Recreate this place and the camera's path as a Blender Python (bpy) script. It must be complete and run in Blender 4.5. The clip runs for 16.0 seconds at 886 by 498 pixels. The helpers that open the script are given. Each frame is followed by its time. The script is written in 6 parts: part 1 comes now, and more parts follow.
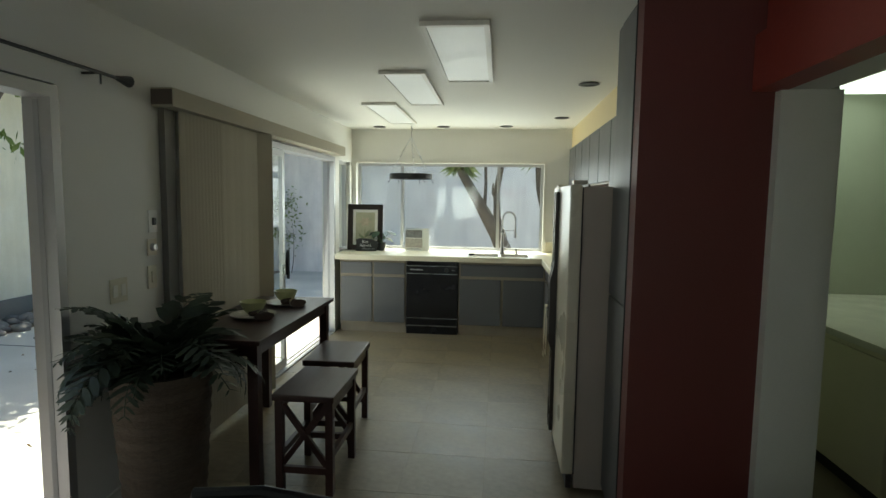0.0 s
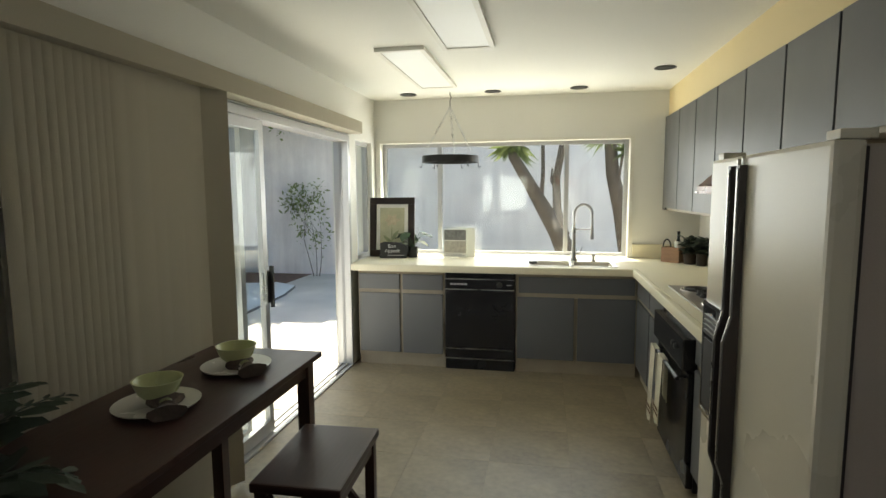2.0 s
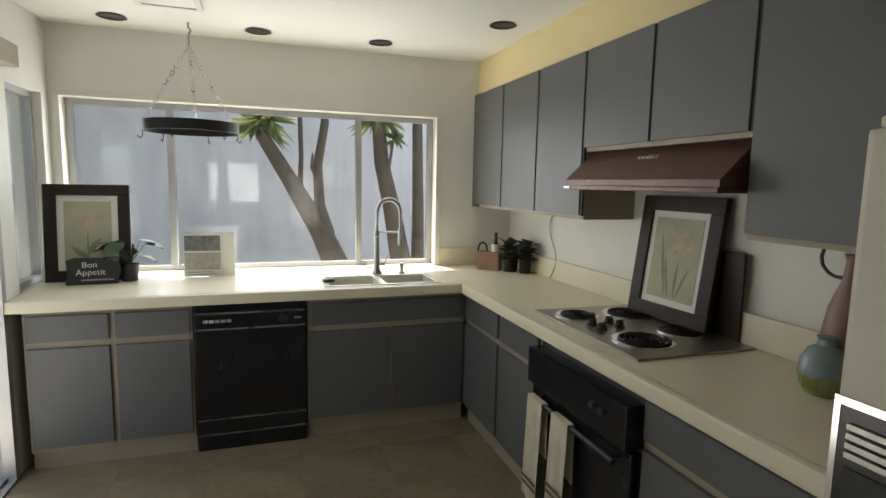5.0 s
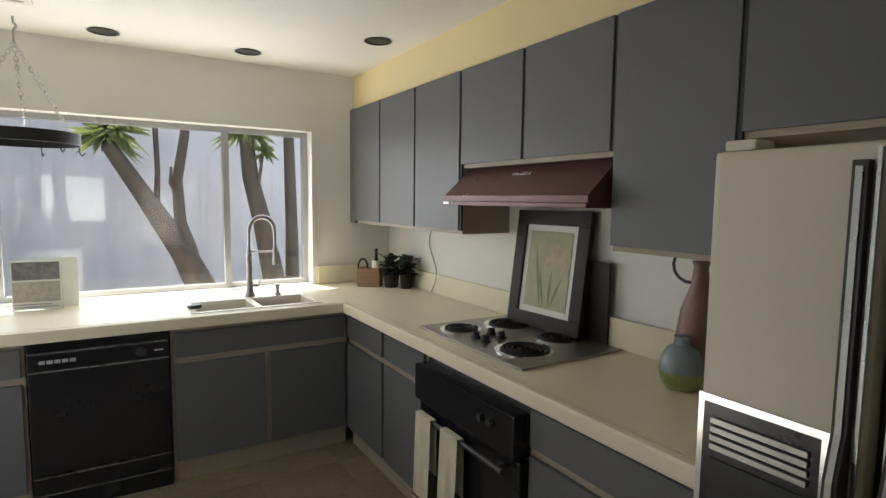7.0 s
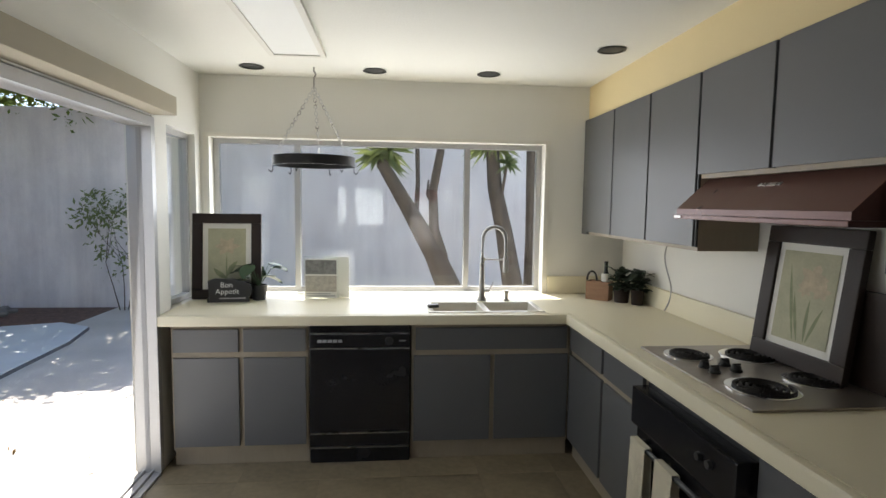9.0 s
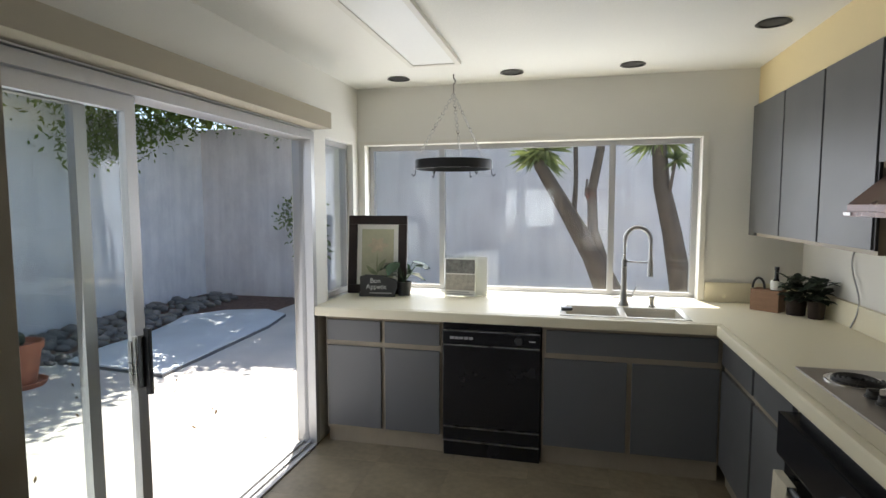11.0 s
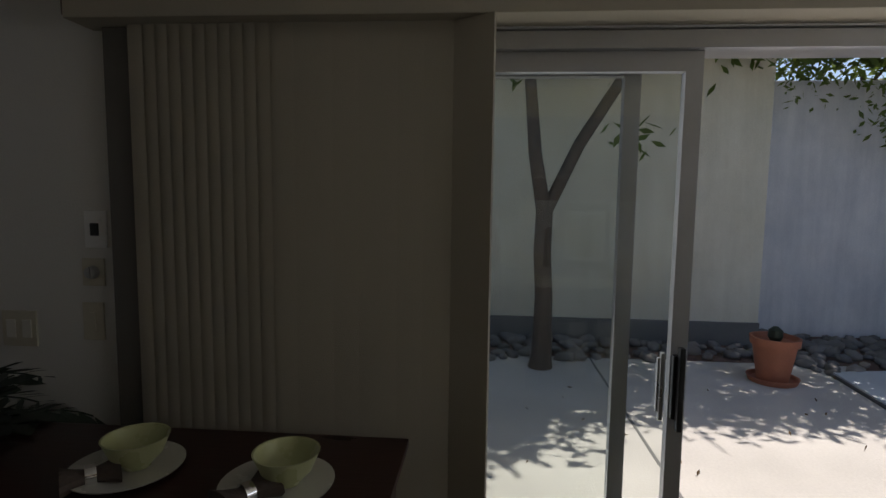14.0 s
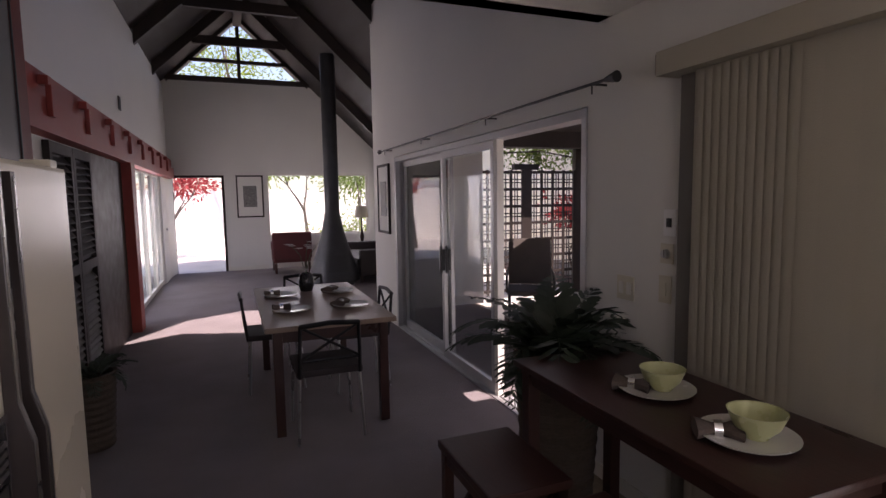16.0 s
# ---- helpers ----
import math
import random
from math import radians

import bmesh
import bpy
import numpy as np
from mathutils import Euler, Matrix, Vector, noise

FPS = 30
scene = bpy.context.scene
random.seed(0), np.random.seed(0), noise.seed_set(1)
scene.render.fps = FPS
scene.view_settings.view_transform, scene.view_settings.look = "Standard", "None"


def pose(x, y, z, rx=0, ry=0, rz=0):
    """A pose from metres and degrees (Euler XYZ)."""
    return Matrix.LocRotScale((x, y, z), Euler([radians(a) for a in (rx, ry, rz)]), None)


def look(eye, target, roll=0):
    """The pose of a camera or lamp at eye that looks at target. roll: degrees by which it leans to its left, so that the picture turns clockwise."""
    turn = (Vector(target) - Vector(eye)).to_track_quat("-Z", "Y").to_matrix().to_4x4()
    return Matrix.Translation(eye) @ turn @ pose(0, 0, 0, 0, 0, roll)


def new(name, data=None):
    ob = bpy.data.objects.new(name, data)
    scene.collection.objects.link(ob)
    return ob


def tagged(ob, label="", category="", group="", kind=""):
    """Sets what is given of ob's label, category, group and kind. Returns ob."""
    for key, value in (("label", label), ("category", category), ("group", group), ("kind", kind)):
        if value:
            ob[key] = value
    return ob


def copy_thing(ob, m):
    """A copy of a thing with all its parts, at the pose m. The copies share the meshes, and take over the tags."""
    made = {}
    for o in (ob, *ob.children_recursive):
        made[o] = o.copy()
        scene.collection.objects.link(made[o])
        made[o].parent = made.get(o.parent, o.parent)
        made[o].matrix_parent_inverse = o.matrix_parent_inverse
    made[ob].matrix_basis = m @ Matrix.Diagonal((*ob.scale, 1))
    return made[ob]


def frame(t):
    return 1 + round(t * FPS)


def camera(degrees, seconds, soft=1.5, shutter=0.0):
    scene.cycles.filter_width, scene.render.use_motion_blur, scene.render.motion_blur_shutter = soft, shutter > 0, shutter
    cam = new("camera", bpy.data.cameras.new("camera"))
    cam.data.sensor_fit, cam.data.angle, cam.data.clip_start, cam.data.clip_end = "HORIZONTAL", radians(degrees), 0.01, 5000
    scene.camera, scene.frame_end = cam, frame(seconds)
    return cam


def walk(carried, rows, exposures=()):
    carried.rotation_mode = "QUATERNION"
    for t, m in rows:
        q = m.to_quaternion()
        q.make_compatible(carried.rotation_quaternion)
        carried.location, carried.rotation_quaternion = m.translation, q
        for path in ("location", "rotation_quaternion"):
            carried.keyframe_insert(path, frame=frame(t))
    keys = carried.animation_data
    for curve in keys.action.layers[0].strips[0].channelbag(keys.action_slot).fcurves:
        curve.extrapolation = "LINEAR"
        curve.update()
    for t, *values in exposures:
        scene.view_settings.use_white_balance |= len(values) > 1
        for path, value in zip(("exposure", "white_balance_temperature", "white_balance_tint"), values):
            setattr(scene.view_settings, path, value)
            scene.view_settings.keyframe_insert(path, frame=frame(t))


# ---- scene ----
cam = camera(79.0, 16.0, soft=1.5)
# seconds, x, y, z, yaw, pitch, roll
ROWS = [
    (0.0, 0.384, 0.820, 1.552, 5.96, -5.21, -0.78),
    (0.5, 0.316, 1.239, 1.542, 6.83, -5.60, -0.88),
    (1.0, 0.238, 1.660, 1.531, 7.66, -5.39, -0.40),
    (1.5, 0.255, 2.034, 1.516, 10.64, -5.39, 0.75),
    (2.0, 0.172, 2.397, 1.539, 10.70, -6.11, 0.35),
    (2.5, 0.016, 2.729, 1.544, 7.24, -6.59, 0.02),
    (3.0, -0.033, 3.027, 1.527, 5.29, -6.76, 0.21),
    (3.5, 0.007, 3.294, 1.538, 4.09, -7.24, 0.17),
    (4.0, -0.033, 3.525, 1.516, -0.34, -7.22, -0.34),
    (4.5, -0.177, 3.699, 1.532, -9.24, -7.59, -0.52),
    (5.0, -0.277, 3.745, 1.527, -18.17, -6.88, -1.12),
    (7.5, -0.297, 3.794, 1.539, -31.64, -5.20, -0.63),
    (8.0, -0.311, 3.754, 1.531, -23.74, -4.44, -0.82),
    (8.5, -0.256, 3.725, 1.542, -14.16, -4.44, -0.77),
    (9.0, -0.183, 3.713, 1.565, -5.41, -4.74, -0.79),
    (9.5, -0.101, 3.674, 1.551, 1.75, -4.33, -0.90),
    (12.0, 0.153, 3.861, 1.567, 25.14, -5.01, 0.46),
    (12.5, 0.161, 4.144, 1.529, 36.24, -4.18, 0.10),
    (13.0, 0.214, 4.429, 1.506, 52.75, -3.77, 0.47),
    (13.5, 0.245, 4.696, 1.510, 74.17, -4.44, 0.23),
    (14.0, 0.150, 4.826, 1.534, 94.35, -5.55, -0.74),
    (14.5, 0.130, 4.990, 1.554, 117.1, -6.5, 0.28),
    (15.0, 0.143, 5.158, 1.559, 136.5, -6.6, 0.88),
    (15.5, 0.213, 5.280, 1.555, 150.80, -6.40, 1.44),
    (16.0, 0.320, 5.428, 1.546, 158.44, -5.55, 0.91),
]
EXPOSURES = [(0.0, 1.2, 6700, -4), (1.5, 1.54, 7150, 2), (3.5, 1.36, 7200, 6), (5.0, 1.1, 6850, 9), (7.5, 1.22, 6700, 12), (9.7, 1.15, 6500, 12), (12.0, 0.85, 6350, 14), (12.7, 0.5, 6300, 16), (13.5, 0.0, 6450, 14), (14.2, -0.24, 6550, 18), (14.6, -0.36, 6500, 26), (15.2, 0.2, 6600, 28), (16.0, 1.06, 6800, 34)]
walk(cam, [(t, pose(x, y, z, 90 + pitch, roll, yaw)) for t, x, y, z, yaw, pitch, roll in ROWS], EXPOSURES)

# ---- world, sun and daylight ----
SUN_EL, SUN_AZ = 64.0, -20.0
world = bpy.data.worlds.new("sky")
scene.world = world
world.use_nodes = True
wn = world.node_tree
sky = wn.nodes.new("ShaderNodeTexSky")
sky.sky_type, sky.sun_disc = "NISHITA", False
sky.sun_elevation, sky.sun_rotation = radians(SUN_EL), radians(SUN_AZ)
bg = wn.nodes["Background"]
wn.links.new(sky.outputs[0], bg.inputs[0])
bg.inputs[1].default_value = 0.15
sun_dir = Vector((math.sin(radians(SUN_AZ)) * math.cos(radians(SUN_EL)), math.cos(radians(SUN_AZ)) * math.cos(radians(SUN_EL)), math.sin(radians(SUN_EL))))
sun = new("sun", bpy.data.lights.new("sun", "SUN"))
sun.data.energy, sun.data.angle, sun.data.color = 5.0, radians(0.5), (1.0, 0.95, 0.87)
sun.matrix_world = look(sun_dir * 40, (0, 0, 0))


def window_light(name, at, to, width, height, watts, color=(0.92, 0.96, 1.0)):
    lamp = new(name, bpy.data.lights.new(name, "AREA"))
    lamp.data.shape, lamp.data.size, lamp.data.size_y = "RECTANGLE", width, height
    lamp.data.energy, lamp.data.color = watts, color
    lamp.matrix_world = look(at, to)
    return lamp


window_light("window_daylight", (-0.27, 7.68, 1.46), (-0.27, 6.0, 1.36), 2.3, 1.0, 9.5)
window_light("slider_daylight", (-1.6, 5.85, 1.0), (0.0, 5.85, 0.9), 1.9, 1.9, 4.5)
window_light("dining_slider_daylight", (-1.6, 1.2, 1.0), (0.0, 1.2, 0.8), 3.2, 1.9, 2)
window_light("living_window_daylight", (-1.6, -7.28, 1.45), (-1.4, -5.0, 1.2), 2.2, 1.3, 16)
window_light("hall_glass_daylight", (1.6, -3.9, 1.05), (0.0, -3.9, 0.9), 3.2, 1.9, 15)

# ---- materials ----


def mat(name, col, rough=0.5, metal=0.0, var=0.1, scale=5.0, bump=0.0, bscale=90.0, emit=0.0, stretch=(1, 1, 1), spec=0.5, rand=0.0):
    m = bpy.data.materials.new(name)
    m.use_nodes = True
    nt = m.node_tree
    p = nt.nodes["Principled BSDF"]
    co = nt.nodes.new("ShaderNodeTexCoord")
    mp = nt.nodes.new("ShaderNodeMapping")
    mp.inputs["Scale"].default_value = stretch
    nt.links.new(co.outputs["Object"], mp.inputs[0])
    big = nt.nodes.new("ShaderNodeTexNoise")
    big.inputs["Scale"].default_value, big.inputs["Detail"].default_value = scale, 5
    fine = nt.nodes.new("ShaderNodeTexNoise")
    fine.inputs["Scale"].default_value, fine.inputs["Detail"].default_value = bscale, 3
    for n in (big, fine):
        nt.links.new(mp.outputs[0], n.inputs["Vector"])
    add = nt.nodes.new("ShaderNodeMath")
    add.operation = "MULTIPLY_ADD"
    nt.links.new(fine.outputs[0], add.inputs[0])
    add.inputs[1].default_value = 0.4
    nt.links.new(big.outputs[0], add.inputs[2])
    fac = add.outputs[0]
    if rand:
        info = nt.nodes.new("ShaderNodeObjectInfo")
        r = nt.nodes.new("ShaderNodeMath")
        r.operation = "MULTIPLY_ADD"
        nt.links.new(info.outputs["Random"], r.inputs[0])
        r.inputs[1].default_value = rand
        nt.links.new(fac, r.inputs[2])
        fac = r.outputs[0]
    ramp = nt.nodes.new("ShaderNodeMapRange")
    ramp.inputs["From Min"].default_value, ramp.inputs["From Max"].default_value = 0.4, 1.0 + rand
    ramp.inputs["To Min"].default_value, ramp.inputs["To Max"].default_value = 1 - var, 1 + var
    nt.links.new(fac, ramp.inputs["Value"])
    mul = nt.nodes.new("ShaderNodeVectorMath")
    mul.operation = "SCALE"
    mul.inputs[0].default_value = col
    nt.links.new(ramp.outputs[0], mul.inputs["Scale"])
    nt.links.new(mul.outputs[0], p.inputs["Base Color"])
    rr = nt.nodes.new("ShaderNodeMapRange")
    rr.inputs["From Min"].default_value, rr.inputs["From Max"].default_value = 0.3, 0.7
    rr.inputs["To Min"].default_value, rr.inputs["To Max"].default_value = max(0.02, rough - 0.07), min(1, rough + 0.07)
    nt.links.new(big.outputs[0], rr.inputs["Value"])
    nt.links.new(rr.outputs[0], p.inputs["Roughness"])
    p.inputs["Metallic"].default_value = metal
    p.inputs["Specular IOR Level"].default_value = spec
    if bump:
        b = nt.nodes.new("ShaderNodeBump")
        b.inputs["Strength"].default_value, b.inputs["Distance"].default_value = bump, 0.01
        nt.links.new(fine.outputs[0], b.inputs["Height"])
        nt.links.new(b.outputs[0], p.inputs["Normal"])
    if emit:
        p.inputs["Emission Color"].default_value = (*col, 1)
        p.inputs["Emission Strength"].default_value = emit
    return m


def glass_mat(name, tint=(0.95, 0.97, 0.96), rough=0.02):
    m = bpy.data.materials.new(name)
    m.use_nodes = True
    nt = m.node_tree
    nt.nodes.remove(nt.nodes["Principled BSDF"])
    tr = nt.nodes.new("ShaderNodeBsdfTransparent")
    tr.inputs[0].default_value = (*tint, 1)
    gl = nt.nodes.new("ShaderNodeBsdfGlossy")
    gl.inputs["Roughness"].default_value = rough
    lw = nt.nodes.new("ShaderNodeLayerWeight")
    lw.inputs[0].default_value = 0.5
    pw = nt.nodes.new("ShaderNodeMath")
    pw.operation, pw.inputs[1].default_value = "POWER", 5.0
    nt.links.new(lw.outputs["Facing"], pw.inputs[0])
    fr = nt.nodes.new("ShaderNodeMath")
    fr.operation, fr.inputs[1].default_value, fr.inputs[2].default_value = "MULTIPLY_ADD", 0.6, 0.04
    nt.links.new(pw.outputs[0], fr.inputs[0])
    mix = nt.nodes.new("ShaderNodeMixShader")
    for a, b in ((fr.outputs[0], 0), (tr.outputs[0], 1), (gl.outputs[0], 2)):
        nt.links.new(a, mix.inputs[b])
    nt.links.new(mix.outputs[0], nt.nodes["Material Output"].inputs[0])
    return m


def stucco_mat(name, light, dark, rough=0.92):
    """Patchy weathered plaster: blotches, rain streaks and a sandy relief."""
    m = bpy.data.materials.new(name)
    m.use_nodes = True
    nt = m.node_tree
    p = nt.nodes["Principled BSDF"]
    p.inputs["Roughness"].default_value = rough
    p.inputs["Specular IOR Level"].default_value = 0.2
    co = nt.nodes.new("ShaderNodeTexCoord")

    def noise(size, scale, detail, grain):
        mp = nt.nodes.new("ShaderNodeMapping")
        mp.inputs["Scale"].default_value = size
        nt.links.new(co.outputs["Object"], mp.inputs[0])
        n = nt.nodes.new("ShaderNodeTexNoise")
        n.inputs["Scale"].default_value, n.inputs["Detail"].default_value, n.inputs["Roughness"].default_value = scale, detail, grain
        nt.links.new(mp.outputs[0], n.inputs["Vector"])
        return n.outputs[0]

    def spread(value, lo, hi):
        r = nt.nodes.new("ShaderNodeMapRange")
        r.inputs["From Min"].default_value, r.inputs["From Max"].default_value = lo, hi
        nt.links.new(value, r.inputs["Value"])
        return r.outputs[0]

    def blend(a, b, share):
        mx = nt.nodes.new("ShaderNodeMath")
        mx.operation = "MULTIPLY_ADD"
        nt.links.new(a, mx.inputs[0])
        mx.inputs[1].default_value = share
        sc = nt.nodes.new("ShaderNodeMath")
        sc.operation, sc.inputs[1].default_value = "MULTIPLY", 1 - share
        nt.links.new(b, sc.inputs[0])
        nt.links.new(sc.outputs[0], mx.inputs[2])
        return mx.outputs[0]
    blotch = spread(noise((1, 1, 0.7), 1.7, 8, 0.68), 0.36, 0.64)
    streak = spread(noise((5, 5, 0.35), 1.6, 5, 0.6), 0.34, 0.66)
    sand = noise((1, 1, 1), 55, 4, 0.7)
    fac = blend(spread(sand, 0.3, 0.7), blend(streak, blotch, 0.38), 0.22)
    mix = nt.nodes.new("ShaderNodeMix")
    mix.data_type = "RGBA"
    nt.links.new(fac, mix.inputs[0])
    mix.inputs[6].default_value, mix.inputs[7].default_value = (*dark, 1), (*light, 1)
    nt.links.new(mix.outputs[2], p.inputs["Base Color"])
    b = nt.nodes.new("ShaderNodeBump")
    b.inputs["Strength"].default_value, b.inputs["Distance"].default_value = 0.6, 0.012
    nt.links.new(sand, b.inputs["Height"])
    nt.links.new(b.outputs[0], p.inputs["Normal"])
    return m


WALL = mat("wall_paint", (0.74, 0.73, 0.68), 0.6, var=0.04, scale=1.2, bump=0.15, bscale=160)
CEIL = mat("ceiling_paint", (0.80, 0.79, 0.73), 0.7, var=0.03, scale=0.8, bump=0.2, bscale=120)
SOFFIT = mat("cream_yellow_paint", (0.78, 0.64, 0.36), 0.6, var=0.04, scale=1.5, bump=0.1, bscale=160)
TILE = mat("beige_floor_tile", (0.245, 0.20, 0.132), 0.38, var=0.42, scale=3.4, bump=0.10, bscale=28, rand=0.12)
GROUT = mat("floor_grout", (0.225, 0.186, 0.125), 0.8, var=0.1)
CARPET = mat("mauve_carpet", (0.26, 0.225, 0.225), 0.95, var=0.15, scale=2.0, bump=0.8, bscale=400, spec=0.1)
GREY = mat("grey_laminate", (0.112, 0.114, 0.118), 0.42, var=0.06, scale=2.5, bump=0.03, bscale=200)
FRAMEWOOD = mat("beige_face_frame", (0.35, 0.295, 0.215), 0.5, var=0.1, scale=6, stretch=(1, 1, 0.2))
COUNTER = mat("cream_laminate", (0.74, 0.685, 0.515), 0.40, var=0.04, scale=3, bscale=150)
BLACK = mat("black_enamel", (0.012, 0.012, 0.014), 0.22, var=0.2)
BLACKPLASTIC = mat("black_plastic", (0.02, 0.02, 0.02), 0.45, var=0.2)
ALMOND = mat("almond_enamel", (0.62, 0.57, 0.45), 0.3, var=0.03, scale=2)
STEEL = mat("brushed_steel", (0.55, 0.55, 0.54), 0.3, 1.0, var=0.08, scale=8, stretch=(1, 6, 1))
CHROME = mat("chrome", (0.75, 0.75, 0.76), 0.12, 1.0, var=0.03)
ALU = mat("aluminium_frame", (0.46, 0.46, 0.46), 0.42, 0.6, var=0.05, scale=10)
HOODMETAL = mat("copper_brown_enamel", (0.12, 0.055, 0.045), 0.32, 0.3, var=0.12, scale=6)
DARKWOOD = mat("dark_mahogany_wood", (0.046, 0.018, 0.014), 0.34, var=0.35, scale=6, stretch=(1, 0.15, 1), bump=0.05)
BLIND = mat("fabric_blind", (0.43, 0.395, 0.315), 0.85, var=0.05, scale=2, bump=0.15, bscale=300, spec=0.2)
WHITEWOOD = mat("white_trim_paint", (0.72, 0.70, 0.63), 0.45, var=0.05, scale=3)
REDWALL = mat("dark_red_paint", (0.13, 0.026, 0.02), 0.55, var=0.1, scale=2, bump=0.1, bscale=120)
REDBEAM = mat("red_beam_paint", (0.30, 0.05, 0.035), 0.5, var=0.15, scale=3, stretch=(1, 0.3, 1), bump=0.1)
ROOFWOOD = mat("dark_roof_wood", (0.035, 0.025, 0.02), 0.6, var=0.3, scale=4, stretch=(1, 0.2, 1), bump=0.2)
GLASS = glass_mat("window_glass")
DIFFUSER = mat("light_diffuser", (0.78, 0.78, 0.74), 0.4, var=0.02, emit=0.03)
CONCRETE = mat("patio_concrete", (0.60, 0.57, 0.52), 0.85, var=0.14, scale=1.5, bump=0.25, bscale=60)
EDGING = mat("slab_edging", (0.13, 0.13, 0.13), 0.8, var=0.2)
SLAB = mat("pale_slab_concrete", (0.66, 0.70, 0.72), 0.8, var=0.1, scale=2, bump=0.2, bscale=70)
STUCCO_WARM = stucco_mat("weathered_pale_stucco", (0.95, 0.91, 0.90), (0.66, 0.62, 0.63))
STUCCO_BLUE = stucco_mat("weathered_grey_stucco", (0.93, 0.93, 0.94), (0.62, 0.64, 0.68))
STUCCO_WHITE = mat("white_stucco", (0.86, 0.84, 0.80), 0.9, var=0.06, scale=1.0, bump=0.4, bscale=80)
STUCCO_CREAM = stucco_mat("cream_stucco", (0.86, 0.83, 0.70), (0.66, 0.63, 0.50))
PLINTH = mat("grey_plinth", (0.20, 0.20, 0.19), 0.9, var=0.2, scale=2, bump=0.3)
ROCK = mat("river_rock", (0.24, 0.22, 0.20), 0.8, var=0.3, scale=8, bump=0.3, rand=0.8)
SOIL = mat("brown_soil", (0.10, 0.07, 0.05), 0.95, var=0.35, scale=6, bump=0.8, bscale=50)
BARK = mat("tree_bark", (0.12, 0.095, 0.075), 0.9, var=0.3, scale=10, bump=0.8, bscale=40, stretch=(1, 1, 0.3))
LEAF = mat("green_leaf", (0.10, 0.15, 0.04), 0.55, var=0.4, scale=9)
YUCCA = mat("yucca_leaf", (0.15, 0.19, 0.075), 0.5, var=0.35, scale=12)


def leafy(m, share, color):
    """Lets light shine through thin leaves."""
    nt = m.node_tree
    tl = nt.nodes.new("ShaderNodeBsdfTranslucent")
    tl.inputs[0].default_value = (*color, 1)
    mx = nt.nodes.new("ShaderNodeMixShader")
    mx.inputs[0].default_value = share
    nt.links.new(nt.nodes["Principled BSDF"].outputs[0], mx.inputs[1])
    nt.links.new(tl.outputs[0], mx.inputs[2])
    nt.links.new(mx.outputs[0], nt.nodes["Material Output"].inputs[0])


leafy(LEAF, 0.4, (0.22, 0.30, 0.05))
leafy(YUCCA, 0.35, (0.27, 0.31, 0.10))
DARKLEAF = mat("dark_fern_leaf", (0.034, 0.050, 0.030), 0.55, var=0.4, scale=9)
TERRACOTTA = mat("terracotta", (0.42, 0.16, 0.09), 0.8, var=0.15, scale=6, bump=0.15)
BASKET = mat("woven_basket", (0.10, 0.075, 0.055), 0.85, var=0.35, scale=30, bump=0.6, bscale=90, stretch=(1, 1, 3))

# ---- building helpers ----


def box(bm, x0, x1, y0, y1, z0, z1, bevel=0.0):
    got = bmesh.ops.create_cube(bm, size=1, matrix=Matrix.LocRotScale(((x0 + x1) / 2, (y0 + y1) / 2, (z0 + z1) / 2), None, (abs(x1 - x0), abs(y1 - y0), abs(z1 - z0))))
    if bevel:
        edges = list({e for v in got["verts"] for e in v.link_edges})
        bmesh.ops.bevel(bm, geom=edges, offset=bevel, segments=2, profile=0.7, affect="EDGES")


def boxes(*rows, bevel=0.0):
    bm = bmesh.new()
    for r in rows:
        box(bm, *r, bevel=bevel)
    return bm


def cone(bm, at, r1, r2, depth, segs=24, turn=None):
    """A frustum standing on at, r1 below and r2 above."""
    m = Matrix.Translation(at) @ (turn.to_4x4() if turn else Matrix.Identity(4)) @ Matrix.Translation((0, 0, depth / 2))
    bmesh.ops.create_cone(bm, cap_ends=True, segments=segs, radius1=max(r1, 1e-4), radius2=max(r2, 1e-4), depth=depth, matrix=m)


def rod(bm, a, b, r, segs=8, r2=None):
    a, b = Vector(a), Vector(b)
    d = b - a
    cone(bm, a, r, r if r2 is None else r2, d.length, segs, d.to_track_quat("Z", "Y").to_matrix())


def tube(bm, pts, r, segs=8):
    for a, b in zip(pts, pts[1:]):
        rod(bm, a, b, r, segs)
    for p in pts[1:-1]:
        bmesh.ops.create_icosphere(bm, subdivisions=1, radius=r * 1.02, matrix=Matrix.Translation(p))


def lathe(bm, profile, at=(0, 0, 0), segs=32):
    """A body of revolution from (radius, height) pairs."""
    rings = []
    for r, z in profile:
        rings.append([bm.verts.new((at[0] + r * math.cos(2 * math.pi * i / segs), at[1] + r * math.sin(2 * math.pi * i / segs), at[2] + z)) for i in range(segs)])
    for a, b in zip(rings, rings[1:]):
        for i in range(segs):
            bm.faces.new((a[i], a[(i + 1) % segs], b[(i + 1) % segs], b[i]))
    for ring, flip in ((rings[0], True), (rings[-1], False)):
        bm.faces.new(ring[::-1] if flip else ring)


